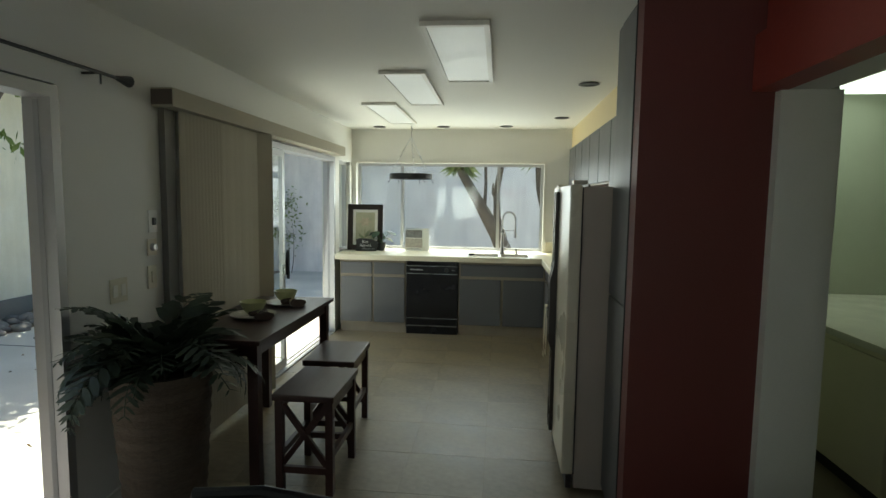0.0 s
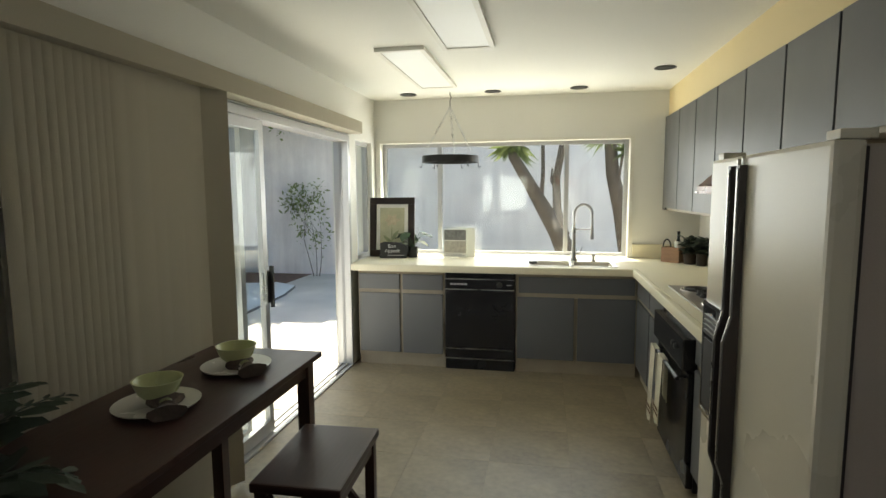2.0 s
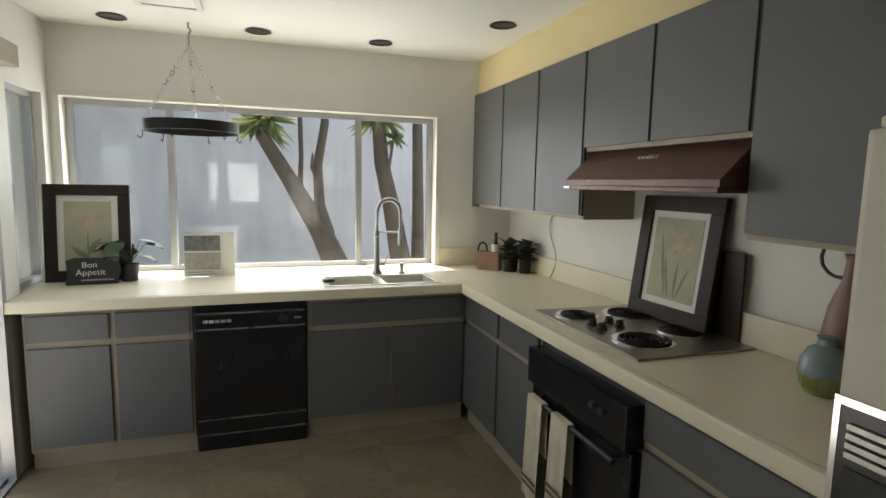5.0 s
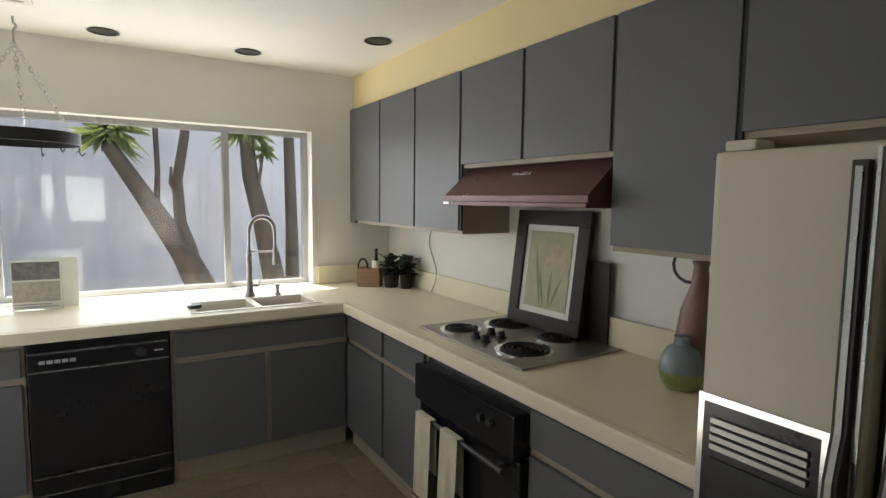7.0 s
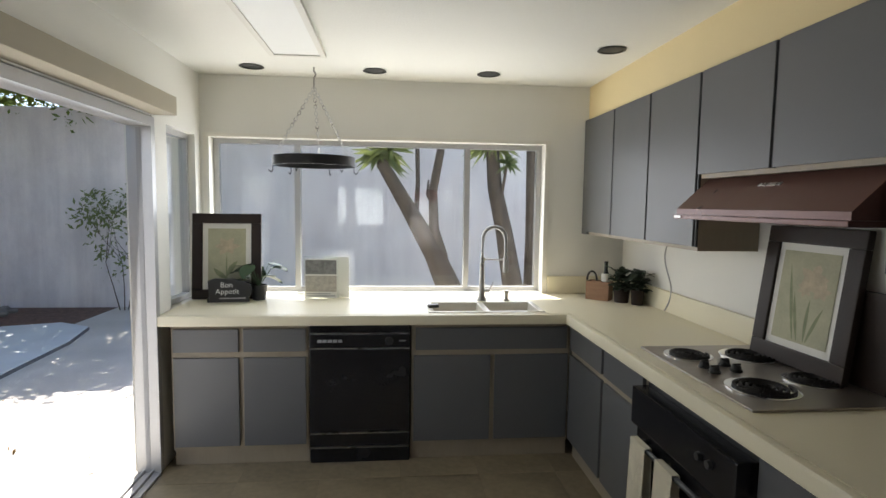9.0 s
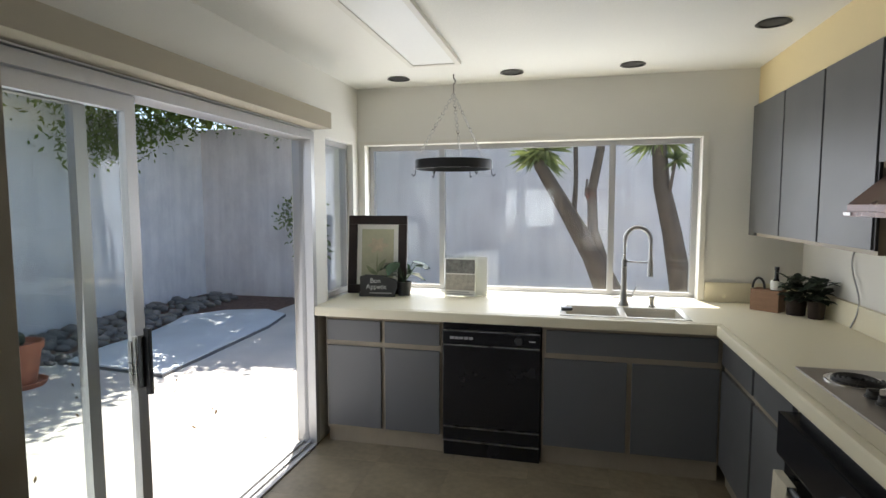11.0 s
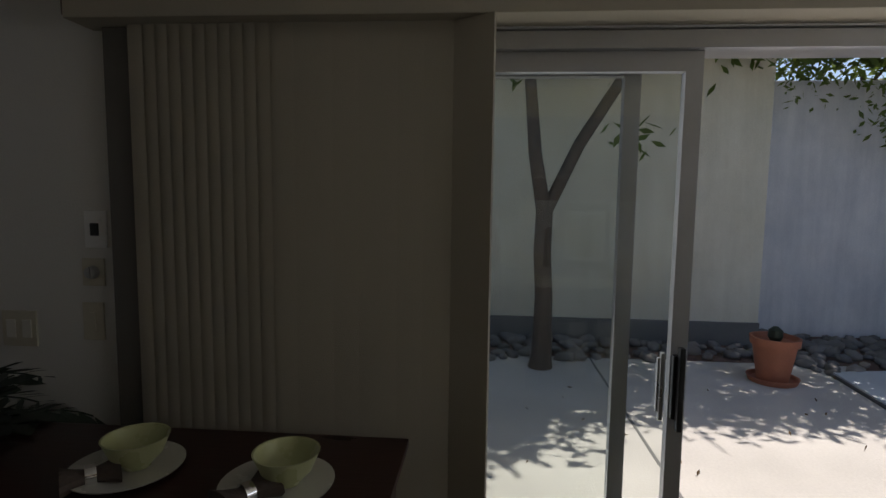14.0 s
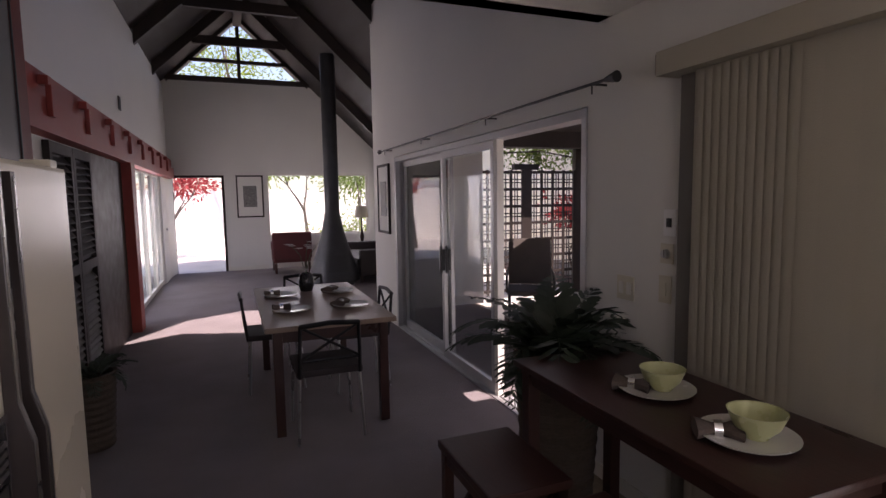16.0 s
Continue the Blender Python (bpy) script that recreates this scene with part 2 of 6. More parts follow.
def prism(bm, outline, axis, lo, hi):
    """An outline of (a, b) pairs pushed along an axis from lo to hi."""
    place = {"x": lambda a, b, c: (c, a, b), "y": lambda a, b, c: (a, c, b), "z": lambda a, b, c: (a, b, c)}[axis]
    lower = [bm.verts.new(place(a, b, lo)) for a, b in outline]
    upper = [bm.verts.new(place(a, b, hi)) for a, b in outline]
    bm.faces.new(lower[::-1]), bm.faces.new(upper)
    for i in range(len(outline)):
        j = (i + 1) % len(outline)
        bm.faces.new((lower[i], lower[j], upper[j], upper[i]))


def mesh_object(name, bm, material, smooth=False):
    bmesh.ops.recalc_face_normals(bm, faces=bm.faces)
    me = bpy.data.meshes.new(name)
    bm.to_mesh(me)
    bm.free()
    me.materials.append(material)
    if smooth:
        me.shade_smooth()
        me.set_sharp_from_angle(angle=radians(40))
    return new(name, me)


def part(name, bm, material, parent, label="", smooth=False):
    ob = mesh_object(name, bm, material, smooth)
    ob.parent = parent
    return tagged(ob, label)


def thing(name, at, label, category, group="", turn=0.0):
    ob = new(name)
    ob.empty_display_size = 0.1
    ob.matrix_world = pose(*at, 0, 0, turn)
    return tagged(ob, label, category, group)


def setting(name, bm, material, label="", category=""):
    return tagged(mesh_object(name, bm, material), label, category, kind="structure")


# ---- the large structure ----
XW, XE, YN, ZC = -1.5, 1.55, 7.6, 2.43   # kitchen walls and ceiling
YB = 3.05                                 # where the low kitchen ceiling begins
YS, XL = -7.2, -2.9                       # far wall and far side of the living room
TH = 0.15
RIDGE, SLOPE = 5.45, 0.95
eave = lambda x: RIDGE - SLOPE * abs(x)

setting("wall_north", boxes((XW - TH, XE + TH, YN, YN + TH, 0, 0.90), (XW - TH, XE + TH, YN, YN + TH, 2.01, 2.6), (XW - TH, -1.44, YN, YN + TH, 0.90, 2.01), (0.93, XE + TH, YN, YN + TH, 0.90, 2.01)), WALL, "white painted kitchen wall with a wide window", "wall")
setting("wall_west", boxes(
    (XW - TH, XW, 7.50, YN, 0, 2.6), (XW - TH, XW, 7.04, 7.50, 0, 0.90), (XW - TH, XW, 7.04, 7.50, 2.01, 2.6), (XW - TH, XW, 6.86, 7.04, 0, 2.6),
    (XW - TH, XW, 4.02, 6.86, 2.03, 2.6), (XW - TH, XW, 2.97, 4.02, 0, 2.6), (XW - TH, XW, YB, 7.6, 2.6, 2.75),
    (XW - TH, XW, -0.70, 2.97, 2.02, 2.6), (XW - TH, XW, -1.7, -0.70, 0, 2.6), (XW - TH, XW, -1.7, YB, 2.6, 4.1)), WALL, "white painted wall with two glass sliders", "wall")
setting("wall_east_kitchen", boxes((XE, XE + TH, 3.241, YN, 0, 2.6)), WALL, "white painted kitchen wall behind the cabinets", "wall")
setting("ceiling", boxes((XW, XE, YB, YN, ZC, ZC + 0.12)), CEIL, "white textured kitchen ceiling", "ceiling")
bm = bmesh.new()
prism(bm, [(-1.5, ZC), (1.5, ZC), (1.5, eave(1.5)), (0, RIDGE), (-1.5, eave(1.5))], "y", YB - 0.001, YB + 0.1)
setting("wall_over_kitchen", bm, WALL, "white wall above the low kitchen ceiling", "wall")
setting("wall_red", boxes((0.95, 1.62, 3.14, 3.24, 0, ZC)), REDWALL, "dark red painted wall beside the pantry", "wall")
setting("soffit", boxes((1.252, XE, 3.25, YN, 2.195, ZC)), SOFFIT, "cream yellow soffit above the wall cabinets", "soffit")
setting("floor_carpet", boxes((XL, XE, YS, YB, -0.06, 0)), CARPET, "mauve grey carpet of the dining and living room", "carpet")

# living room shell
setting("wall_east", boxes((1.5, 1.65, 2.05, 2.25, 0, 3.95), (1.5, 1.65, 2.25, 3.139, 2.0, 3.95), (1.5, 1.65, -2.1, 2.05, 0, 3.95), (1.5, 1.65, -5.8, -2.1, 2.05, 3.95), (1.5, 1.65, YS, -5.8, 0, 3.95)), WALL, "pale wall of the dining hall under a red beam", "wall")
bm = boxes((1.5, 1.65, YS - TH, YS, 0, 2.08), (0.42, 1.5, YS - TH, YS, 2.08, 2.12), (-0.45, 0.42, YS - TH, YS, 0, 2.12), (-2.75, -0.45, YS - TH, YS, 0, 0.72), (XL - TH, -2.75, YS - TH, YS, 0, 2.12), (XL - TH, 1.65, YS - TH, YS, 2.12, 2.4))
prism(bm, [(XL - TH, 2.4), (1.65, 2.4), (1.65, eave(1.65)), (1.45, 4.06), (-1.45, 4.06), (XL - TH, eave(XL - TH))], "y", YS - TH, YS)
setting("wall_south", bm, WALL, "white gable wall with a door and a window", "wall")
setting("wall_living_west", boxes((XL - TH, XL, YS, -1.7, 0, 2.4), (XL - TH, XW - TH, -1.7, -1.55, 0, 2.6)), WALL, "white wall of the living room", "wall")
def roof_piece(s, xa, xb, ya, yb):
    bm = bmesh.new()
    prism(bm, [(s * xa, eave(xa)), (s * xb, eave(xb)), (s * xb, eave(xb) + 0.12), (s * xa, eave(xa) + 0.12)], "y", ya, yb)
    return setting("roof", bm, ROOFWOOD, "dark stained wooden vaulted roof boards", "roof")


def roof_plan(outline):
    """A sloping roof field over an outline in plan, on one side of the ridge."""
    bm = bmesh.new()
    low = [bm.verts.new((x, y, eave(x))) for x, y in outline]
    top = [bm.verts.new((x, y, eave(x) + 0.12)) for x, y in outline]
    bm.faces.new(low), bm.faces.new(top[::-1])
    for i in range(len(outline)):
        j = (i + 1) % len(outline)
        bm.faces.new((low[i], low[j], top[j], top[i]))
    setting("roof", bm, ROOFWOOD, "dark stained wooden vaulted roof boards", "roof")


roof_piece(1, 0, 1.9, YS - 0.5, -0.3)
roof_piece(1, 0, 1.9, 1.12, YB + 0.1)
roof_piece(-1, 0, 3.2, YS - 0.5, -1.7)
roof_piece(-1, 0, 1.9, -1.7, -0.3)
roof_piece(-1, 0, 1.9, 1.12, YB + 0.1)
# unseen opening astride the ridge, added so a sun patch falls on the carpet
roof_plan([(0.0, -0.3), (1.9, -0.3), (1.9, 1.12), (0.80, 1.12), (0.0, 0.34)])
roof_plan([(0.0, -0.3), (0.0, 0.34), (-0.61, -0.27), (-0.80, -0.27), (-0.80, 1.12), (-1.9, 1.12), (-1.9, -0.3)])
setting("roof_kitchen", boxes((XW - 0.45, XE + 0.3, YB + 0.1, YN + 0.52, 2.76, 2.86), (XW - 0.45, XW - TH - 0.001, YB + 0.1, YN + 0.52, 2.62, 2.759), (XW - TH, XE + 0.3, YN + TH + 0.001, YN + 0.52, 2.62, 2.759)), ROOFWOOD, "flat kitchen roof with overhanging eaves", "roof")

# ---- outdoor ground and walls ----
setting("ground", boxes((-400, 400, -400, 400, -0.3, -0.07)), SOIL, "bare brown soil", "ground")
setting("patio", boxes((-5.2, XW - TH, -6.0, 8.4, -0.1, -0.05)), CONCRETE, "sunlit concrete patio", "pavement")
setting("garden_wall_north", boxes((-6.6, 6.0, 12.2, 12.4, -0.1, 2.9)), STUCCO_WARM, "tall weathered grey stucco garden wall", "wall")
setting("garden_wall_west", boxes((-6.6, -6.4, 7.86, 12.2, -0.1, 2.9)), STUCCO_BLUE, "tall weathered grey stucco garden wall", "wall")
setting("neighbour_wall", boxes((-6.6, -5.9, -8.0, 7.855, 0.2, 3.4)), STUCCO_CREAM, "cream stucco wall across the patio", "wall")
setting("neighbour_plinth", boxes((-6.6, -5.87, -8.0, 7.858, -0.1, 0.1995)), PLINTH, "grey concrete base of the cream wall", "wall")


# ---- kitchen floor tiles, last of the setting to lie on the grout bed ----
FLOOR = setting("floor_kitchen", boxes((XW, XE, YB, YN, -0.06, -0.002)), GROUT, "grout bed under beige kitchen tiles", "floor")

LABELGREY = mat("grey_print", (0.35, 0.35, 0.35), 0.5, var=0.1)

# ---- cabinets ----


def slab(w, h, thick=0.018):
    return boxes((0, w, -thick, 0, 0, h), bevel=0.003)


def door_panel(name, parent, x, z, w, h, material=None):
    ob = part(name, slab(w, h), material or GREY, parent)
    ob.location = (x, -0.001, z)
    return ob


def base_cabinet(at, turn, widths, label, wide_drawer=False):
    """Doors and drawers side by side over a toe kick; the front faces -y before the turn."""
    c = thing("base_cabinet", at, label, "cabinet", "grey base cabinets", turn)
    total = sum(widths)
    part("body", boxes((0, total, 0, 0.60, 0.10, 0.86)), FRAMEWOOD, c, "beige wooden face frame")
    part("toe_kick", boxes((0, total, 0.025, 0.10, 0, 0.10)), FRAMEWOOD, c)
    x = 0.0
    gap = 0.014
    if wide_drawer:
        door_panel("drawer_front", c, gap + 0.01, 0.69, total - 2 * gap - 0.02, 0.135)
    for w in widths:
        if not wide_drawer:
            door_panel("drawer_front", c, x + gap, 0.69, w - 2 * gap, 0.135)
        door_panel("door", c, x + gap, 0.125, w - 2 * gap, 0.53)
        x += w
    return c


base_cabinet((-1.45, 6.90, 0), 0, (0.395, 0.385), "grey laminate base cabinet with two doors and two drawers")
base_cabinet((-0.06, 6.90, 0), 0, (0.495, 0.485), "grey laminate sink cabinet with two doors", True)
base_cabinet((0.93, 6.88, 0), -90, (0.525, 0.46), "grey laminate base cabinet beside the black oven")
base_cabinet((0.93, 5.174, 0), -90, (0.712,), "grey laminate base cabinet beside the fridge")


def wall_cabinet(y1, y0, z0, label, names=1):
    c = thing("wall_cabinet", (1.244, y1, z0), label, "cabinet", "grey wall cabinets", -90)
    h, w = 2.19 - z0, y1 - y0
    part("body", boxes((0, w, 0, 0.303, 0, h)), FRAMEWOOD, c, "beige wooden carcass edge")
    n = names
    for i in range(n):
        door_panel("door", c, i * w / n + 0.002, 0.02, w / n - 0.018, h - 0.022)
        # black strip fills the gap and stands for the shade in it
        part("groove_shade", boxes(((i + 1) * w / n - 0.0155, (i + 1) * w / n - 0.0005, -0.012, -0.0005, 0.018, h - 0.004)), BLACKPLASTIC, c, "black strip for the shade in the finger groove")
    return c


wall_cabinet(7.50, 7.07, 1.363, "tall grey laminate wall cabinet above the worktop")
wall_cabinet(7.07, 6.585, 1.363, "tall grey laminate wall cabinet above the worktop")
wall_cabinet(6.585, 6.10, 1.363, "tall grey laminate wall cabinet beside the range hood")
wall_cabinet(6.10, 5.61, 1.70, "short grey laminate wall cabinet above the range hood")
wall_cabinet(5.61, 5.12, 1.70, "short grey laminate wall cabinet above the range hood")
wall_cabinet(5.12, 4.665, 1.363, "tall grey laminate wall cabinet beside the range hood")
wall_cabinet(4.665, 4.19, 1.72, "short grey laminate wall cabinet above the fridge")
wall_cabinet(4.19, 3.63, 1.72, "short grey laminate wall cabinet above the fridge")
setting("cabinet_filler", boxes((1.226, 1.54, 7.50, 7.60, 1.363, 2.19)), GREY, "grey filler strip beside the wall cabinets", "cabinet")

p = thing("pantry_cabinet", (0.97, 3.615, 0), "tall grey laminate pantry cabinet beside the fridge", "cabinet", "", -90)
part("body", boxes((0, 0.37, 0.0, 0.575, 0.0, 2.425)), GREY, p)
door_panel("lower_door", p, 0.004, 0.06, 0.355, 1.02)
door_panel("upper_door", p, 0.004, 1.09, 0.355, 1.30)
part("edge_strip", boxes((0.363, 0.371, -0.024, -0.0195, 0.0, 2.42)), BLACKPLASTIC, p, "dark strip along the cabinet edge")

# ---- worktop, sink and tap ----
w = thing("worktop", (0, 0, 0), "cream laminate worktop in an L shape", "worktop")
for r in ((-1.496, 0.05, 6.86, 7.598), (0.0501, 0.75, 6.86, 6.905), (0.0501, 0.75, 7.215, 7.598), (0.7501, 1.546, 6.86, 7.598), (0.90, 1.546, 4.462, 6.8599)):
    part("top_section", boxes((*r, 0.862, 0.915)), COUNTER, w)
for r in ((-1.496, 0.8995, 6.82, 6.8595), (0.865, 0.8995, 4.462, 6.8195)):
    part("front_edge", boxes((*r, 0.855, 0.9155), bevel=0.012), COUNTER, w)
for r in ((1.522, 1.546, 4.462, 7.57), (0.97, 1.52, 7.572, 7.598)):
    part("splash", boxes((*r, 0.916, 1.045), bevel=0.004), COUNTER, w, "low cream backsplash")

SINKWHITE = mat("cream_enamel", (0.74, 0.71, 0.62), 0.18, var=0.03)
s = thing("sink", (0.40, 7.06, 0.915), "cream enamel double bowl kitchen sink", "sink")
part("rim", boxes((-0.36, 0.36, -0.168, -0.145, -0.02, 0.006), (-0.36, 0.36, 0.145, 0.168, -0.02, 0.006), (-0.36, -0.325, -0.145, 0.145, -0.02, 0.006), (0.325, 0.36, -0.145, 0.145, -0.02, 0.006), (-0.02, 0.02, -0.145, 0.145, -0.02, 0.004), bevel=0.004), SINKWHITE, s)
for x0, x1 in ((-0.325, -0.02), (0.02, 0.325)):
    b = part("basin", boxes((x0, x1, -0.145, 0.145, -0.19, -0.18), (x0 - 0.006, x0, -0.145, 0.145, -0.18, -0.02), (x1, x1 + 0.006, -0.145, 0.145, -0.18, -0.02), (x0, x1, -0.151, -0.145, -0.18, -0.02), (x0, x1, 0.145, 0.151, -0.18, -0.02)), SINKWHITE, s)
    bm = bmesh.new()
    cone(bm, ((x0 + x1) / 2, 0, -0.18), 0.04, 0.04, 0.004)
    part("drain", bm, CHROME, b, "chrome drain")

GUN = mat("brushed_nickel", (0.33, 0.32, 0.30), 0.3, 1.0, var=0.06)
f = thing("kitchen_tap", (0.43, 7.30, 0.915), "tall brushed nickel spring kitchen tap", "tap")
bm = bmesh.new()
lathe(bm, [(0.032, 0), (0.032, 0.012), (0.022, 0.03), (0.018, 0.10), (0.016, 0.30)])
part("column", bm, GUN, f, smooth=True)
arch = [Vector((0.075 - 0.075 * math.cos(a), -0.01 - 0.06 * math.sin(a / 2) * 0.5, 0.42 + 0.085 * math.sin(a))) for a in np.linspace(0, math.pi, 14)]
bm = bmesh.new()
tube(bm, [Vector((0, 0, 0.29))] + arch + [Vector((0.15, -0.05, 0.30))], 0.010)
for i in range(40):
    q = i / 39 * 12.99
    a, b = arch[int(q)], arch[min(13, int(q) + 1)]
    c = a.lerp(b, q - int(q))
    d = (b - a) if (b - a).length else Vector((0, 0, -1))
    rod(bm, c - d.normalized() * 0.002, c + d.normalized() * 0.002, 0.0145, 10)
part("spring_hose", bm, GUN, f, smooth=True)
bm = bmesh.new()
rod(bm, (0.15, -0.05, 0.31), (0.15, -0.05, 0.20), 0.014, 14, 0.018)
part("spray_head", bm, GUN, f, smooth=True)
bm = bmesh.new()
rod(bm, (0, 0, 0.285), (0.15, -0.05, 0.285), 0.006)
part("holder_arm", bm, GUN, f)
bm = bmesh.new()
rod(bm, (0.015, 0, 0.07), (0.055, -0.01, 0.07), 0.012)
rod(bm, (0.05, -0.01, 0.07), (0.075, -0.015, 0.13), 0.005)
part("lever", bm, GUN, f)
d = thing("soap_dispenser", (0.60, 7.29, 0.915), "small brushed nickel soap dispenser beside the tap", "dispenser")
bm = bmesh.new()
lathe(bm, [(0.02, 0), (0.02, 0.01), (0.013, 0.015), (0.013, 0.05), (0.017, 0.055), (0.017, 0.07), (0.004, 0.075)])
part("body", bm, GUN, d, smooth=True)
g = thing("sponge", (0.075, 7.03, 0.925), "black scrub sponge on the sink rim", "sponge", "", 12)
part("pad", boxes((-0.03, 0.035, -0.022, 0.022, -0.004, 0.016), bevel=0.006), BLACKPLASTIC, g)

# ---- dishwasher ----
d = thing("dishwasher", (-0.665, 6.90, 0), "black built-in dishwasher under the worktop", "dishwasher")
part("body", boxes((0.003, 0.597, 0.0, 0.60, 0.0, 0.858)), BLACKPLASTIC, d)
part("top_strip", boxes((0.004, 0.596, -0.012, -0.0005, 0.800, 0.845), bevel=0.003), BLACK, d)
cp = part("control_panel", boxes((0.004, 0.596, -0.030, -0.0005, 0.712, 0.793), bevel=0.005), BLACK, d)
for i in range(5):
    part("button", boxes((0.05 + i * 0.03, 0.075 + i * 0.03, -0.0345, -0.0301, 0.745, 0.762), bevel=0.002), LABELGREY, cp, "grey push button")
bm = bmesh.new()
cone(bm, (0.47, -0.030, 0.752), 0.026, 0.022, 0.018, 20, Euler((radians(90), 0, 0)).to_matrix())
part("dial", bm, BLACKPLASTIC, cp)
part("dial_mark", boxes((0.53, 0.57, -0.0312, -0.0302, 0.748, 0.756)), LABELGREY, cp)
part("door", boxes((0.004, 0.596, -0.024, -0.0005, 0.195, 0.703), bevel=0.005), BLACK, d)
part("lower_panel", boxes((0.004, 0.596, -0.018, -0.0005, 0.105, 0.18), bevel=0.003), BLACK, d)
part("kick_plate", boxes((0.004, 0.596, -0.006, -0.0005, 0.0, 0.095), bevel=0.003), BLACK, d)
for z in (0.796, 0.7065, 0.188, 0.100):
    part("trim_strip", boxes((0.006, 0.594, -0.028, -0.0005, z - 0.0025, z + 0.0025)), STEEL, d, "thin polished trim strip")

# ---- oven with towels ----
o = thing("oven", (0.93, 5.893, 0), "black built-in oven under the cooktop", "oven", "", -90)
part("body", boxes((0.002, 0.716, 0.0, 0.60, 0.0, 0.858)), BLACKPLASTIC, o)
part("control_panel", boxes((0.004, 0.714, -0.075, -0.0005, 0.64, 0.80), bevel=0.008), BLACK, o)
part("door", boxes((0.004, 0.714, -0.045, -0.0005, 0.16, 0.625), bevel=0.006), BLACK, o)
part("drawer", boxes((0.004, 0.714, -0.035, -0.0005, 0.02, 0.15), bevel=0.006), BLACK, o)
bm = bmesh.new()
rod(bm, (0.05, -0.085, 0.585), (0.67, -0.085, 0.585), 0.011, 12)
for x in (0.09, 0.63):
    rod(bm, (x, -0.046, 0.585), (x, -0.085, 0.585), 0.009, 8)
part("handle", bm, BLACKPLASTIC, o)
for x in (0.52, 0.58):
    bm = bmesh.new()
    cone(bm, (x, -0.075, 0.73), 0.016, 0.014, 0.012, 16, Euler((radians(90), 0, 0)).to_matrix())
    part("knob", bm, BLACKPLASTIC, o)
TOWEL = mat("cream_towel", (0.60, 0.55, 0.42), 0.95, var=0.12, scale=14, bump=0.6, bscale=300)
STRIPE = mat("brown_stripe", (0.14, 0.08, 0.05), 0.95, var=0.2)


def towel(x0, x1, zlow, label):
    t = thing("dish_towel", (0.93, 5.893, 0), label, "towel", "towels on the oven", -90)
    bm = bmesh.new()
    n, m = 8, 14
    for side in (0, 1):
        grid = []
        for j in range(m + 1):
            row = []
            for i in range(n + 1):
                u, v = i / n, j / m
                fold = 0.007 * math.sin(u * 11 + side) * v
                y = (-0.100 - 0.012 * v + fold) if side == 0 else (-0.070 + fold * 0.3)
                z = 0.598 - v * (0.598 - zlow if side == 0 else 0.25)
                row.append(bm.verts.new((x0 + (x1 - x0) * u + 0.01 * v * (u - 0.5), y, z)))
            grid.append(row)
        for j in range(m):
            for i in range(n):
                bm.faces.new((grid[j][i], grid[j][i + 1], grid[j + 1][i + 1], grid[j + 1][i]))
        if side == 0:
            first = grid[0]
        else:
            for i in range(n):
                bm.faces.new((first[i], first[i + 1], grid[0][i + 1], grid[0][i]))
    part("cloth", bm, TOWEL, t, smooth=True)
    for z in (zlow + 0.06, zlow + 0.09):
        part("stripe", boxes((x0 + 0.002, x1 - 0.002, -0.1185, -0.1165, z, z + 0.012)), STRIPE, t, "brown woven stripe")


towel(0.06, 0.19, 0.13, "cream dish towel hung over the oven handle")
towel(0.27, 0.40, 0.20, "cream striped dish towel hung over the oven handle")

# ---- cooktop and hood ----
c = thing("cooktop", (1.235, 5.665, 0.916), "stainless steel electric cooktop with four coils", "cooktop")
COOKSTEEL = mat("dull_cooktop_steel", (0.38, 0.35, 0.32), 0.36, 0.9, var=0.1, scale=5, stretch=(1, 5, 1))
part("plate", boxes((-0.27, 0.275, -0.39, 0.39, 0, 0.009), bevel=0.004), COOKSTEEL, c)
COIL = mat("dark_coil", (0.015, 0.014, 0.014), 0.55, 0.3, var=0.3)


def burner(x, y, r):
    bm = bmesh.new()
    lathe(bm, [(r + 0.014, 0), (r + 0.014, 0.004), (r + 0.003, 0.006), (r * 0.9, 0.001), (0.02, 0.001)], (x, y, 0.009), 36)
    b = part("drip_pan", bm, CHROME, c, "chrome drip pan", True)
    bm = bmesh.new()
    pts = []
    for i in range(90):
        a = i / 89 * 2 * math.pi * 4
        rr = 0.018 + (r - 0.022) * i / 89
        pts.append(Vector((x + rr * math.cos(a), y + rr * math.sin(a), 0.0165)))
    for p0, p1 in zip(pts, pts[1:]):
        rod(bm, p0, p1, 0.0062, 6)
    part("coil", bm, COIL, b, "black heating coil")


burner(-0.13, 0.23, 0.085)
burner(0.13, 0.20, 0.105)
burner(-0.10, -0.20, 0.108)
burner(0.15, -0.13, 0.085)
for x, y in ((-0.16, 0.06), (-0.16, -0.01), (-0.06, 0.08), (-0.06, 0.005)):
    bm = bmesh.new()
    lathe(bm, [(0.024, 0), (0.024, 0.006), (0.019, 0.008), (0.017, 0.022), (0.014, 0.025)], (x, y, 0.009), 20)
    box(bm, x - 0.017, x + 0.017, y - 0.004, y + 0.004, 0.034, 0.039)
    part("knob", bm, BLACKPLASTIC, c)

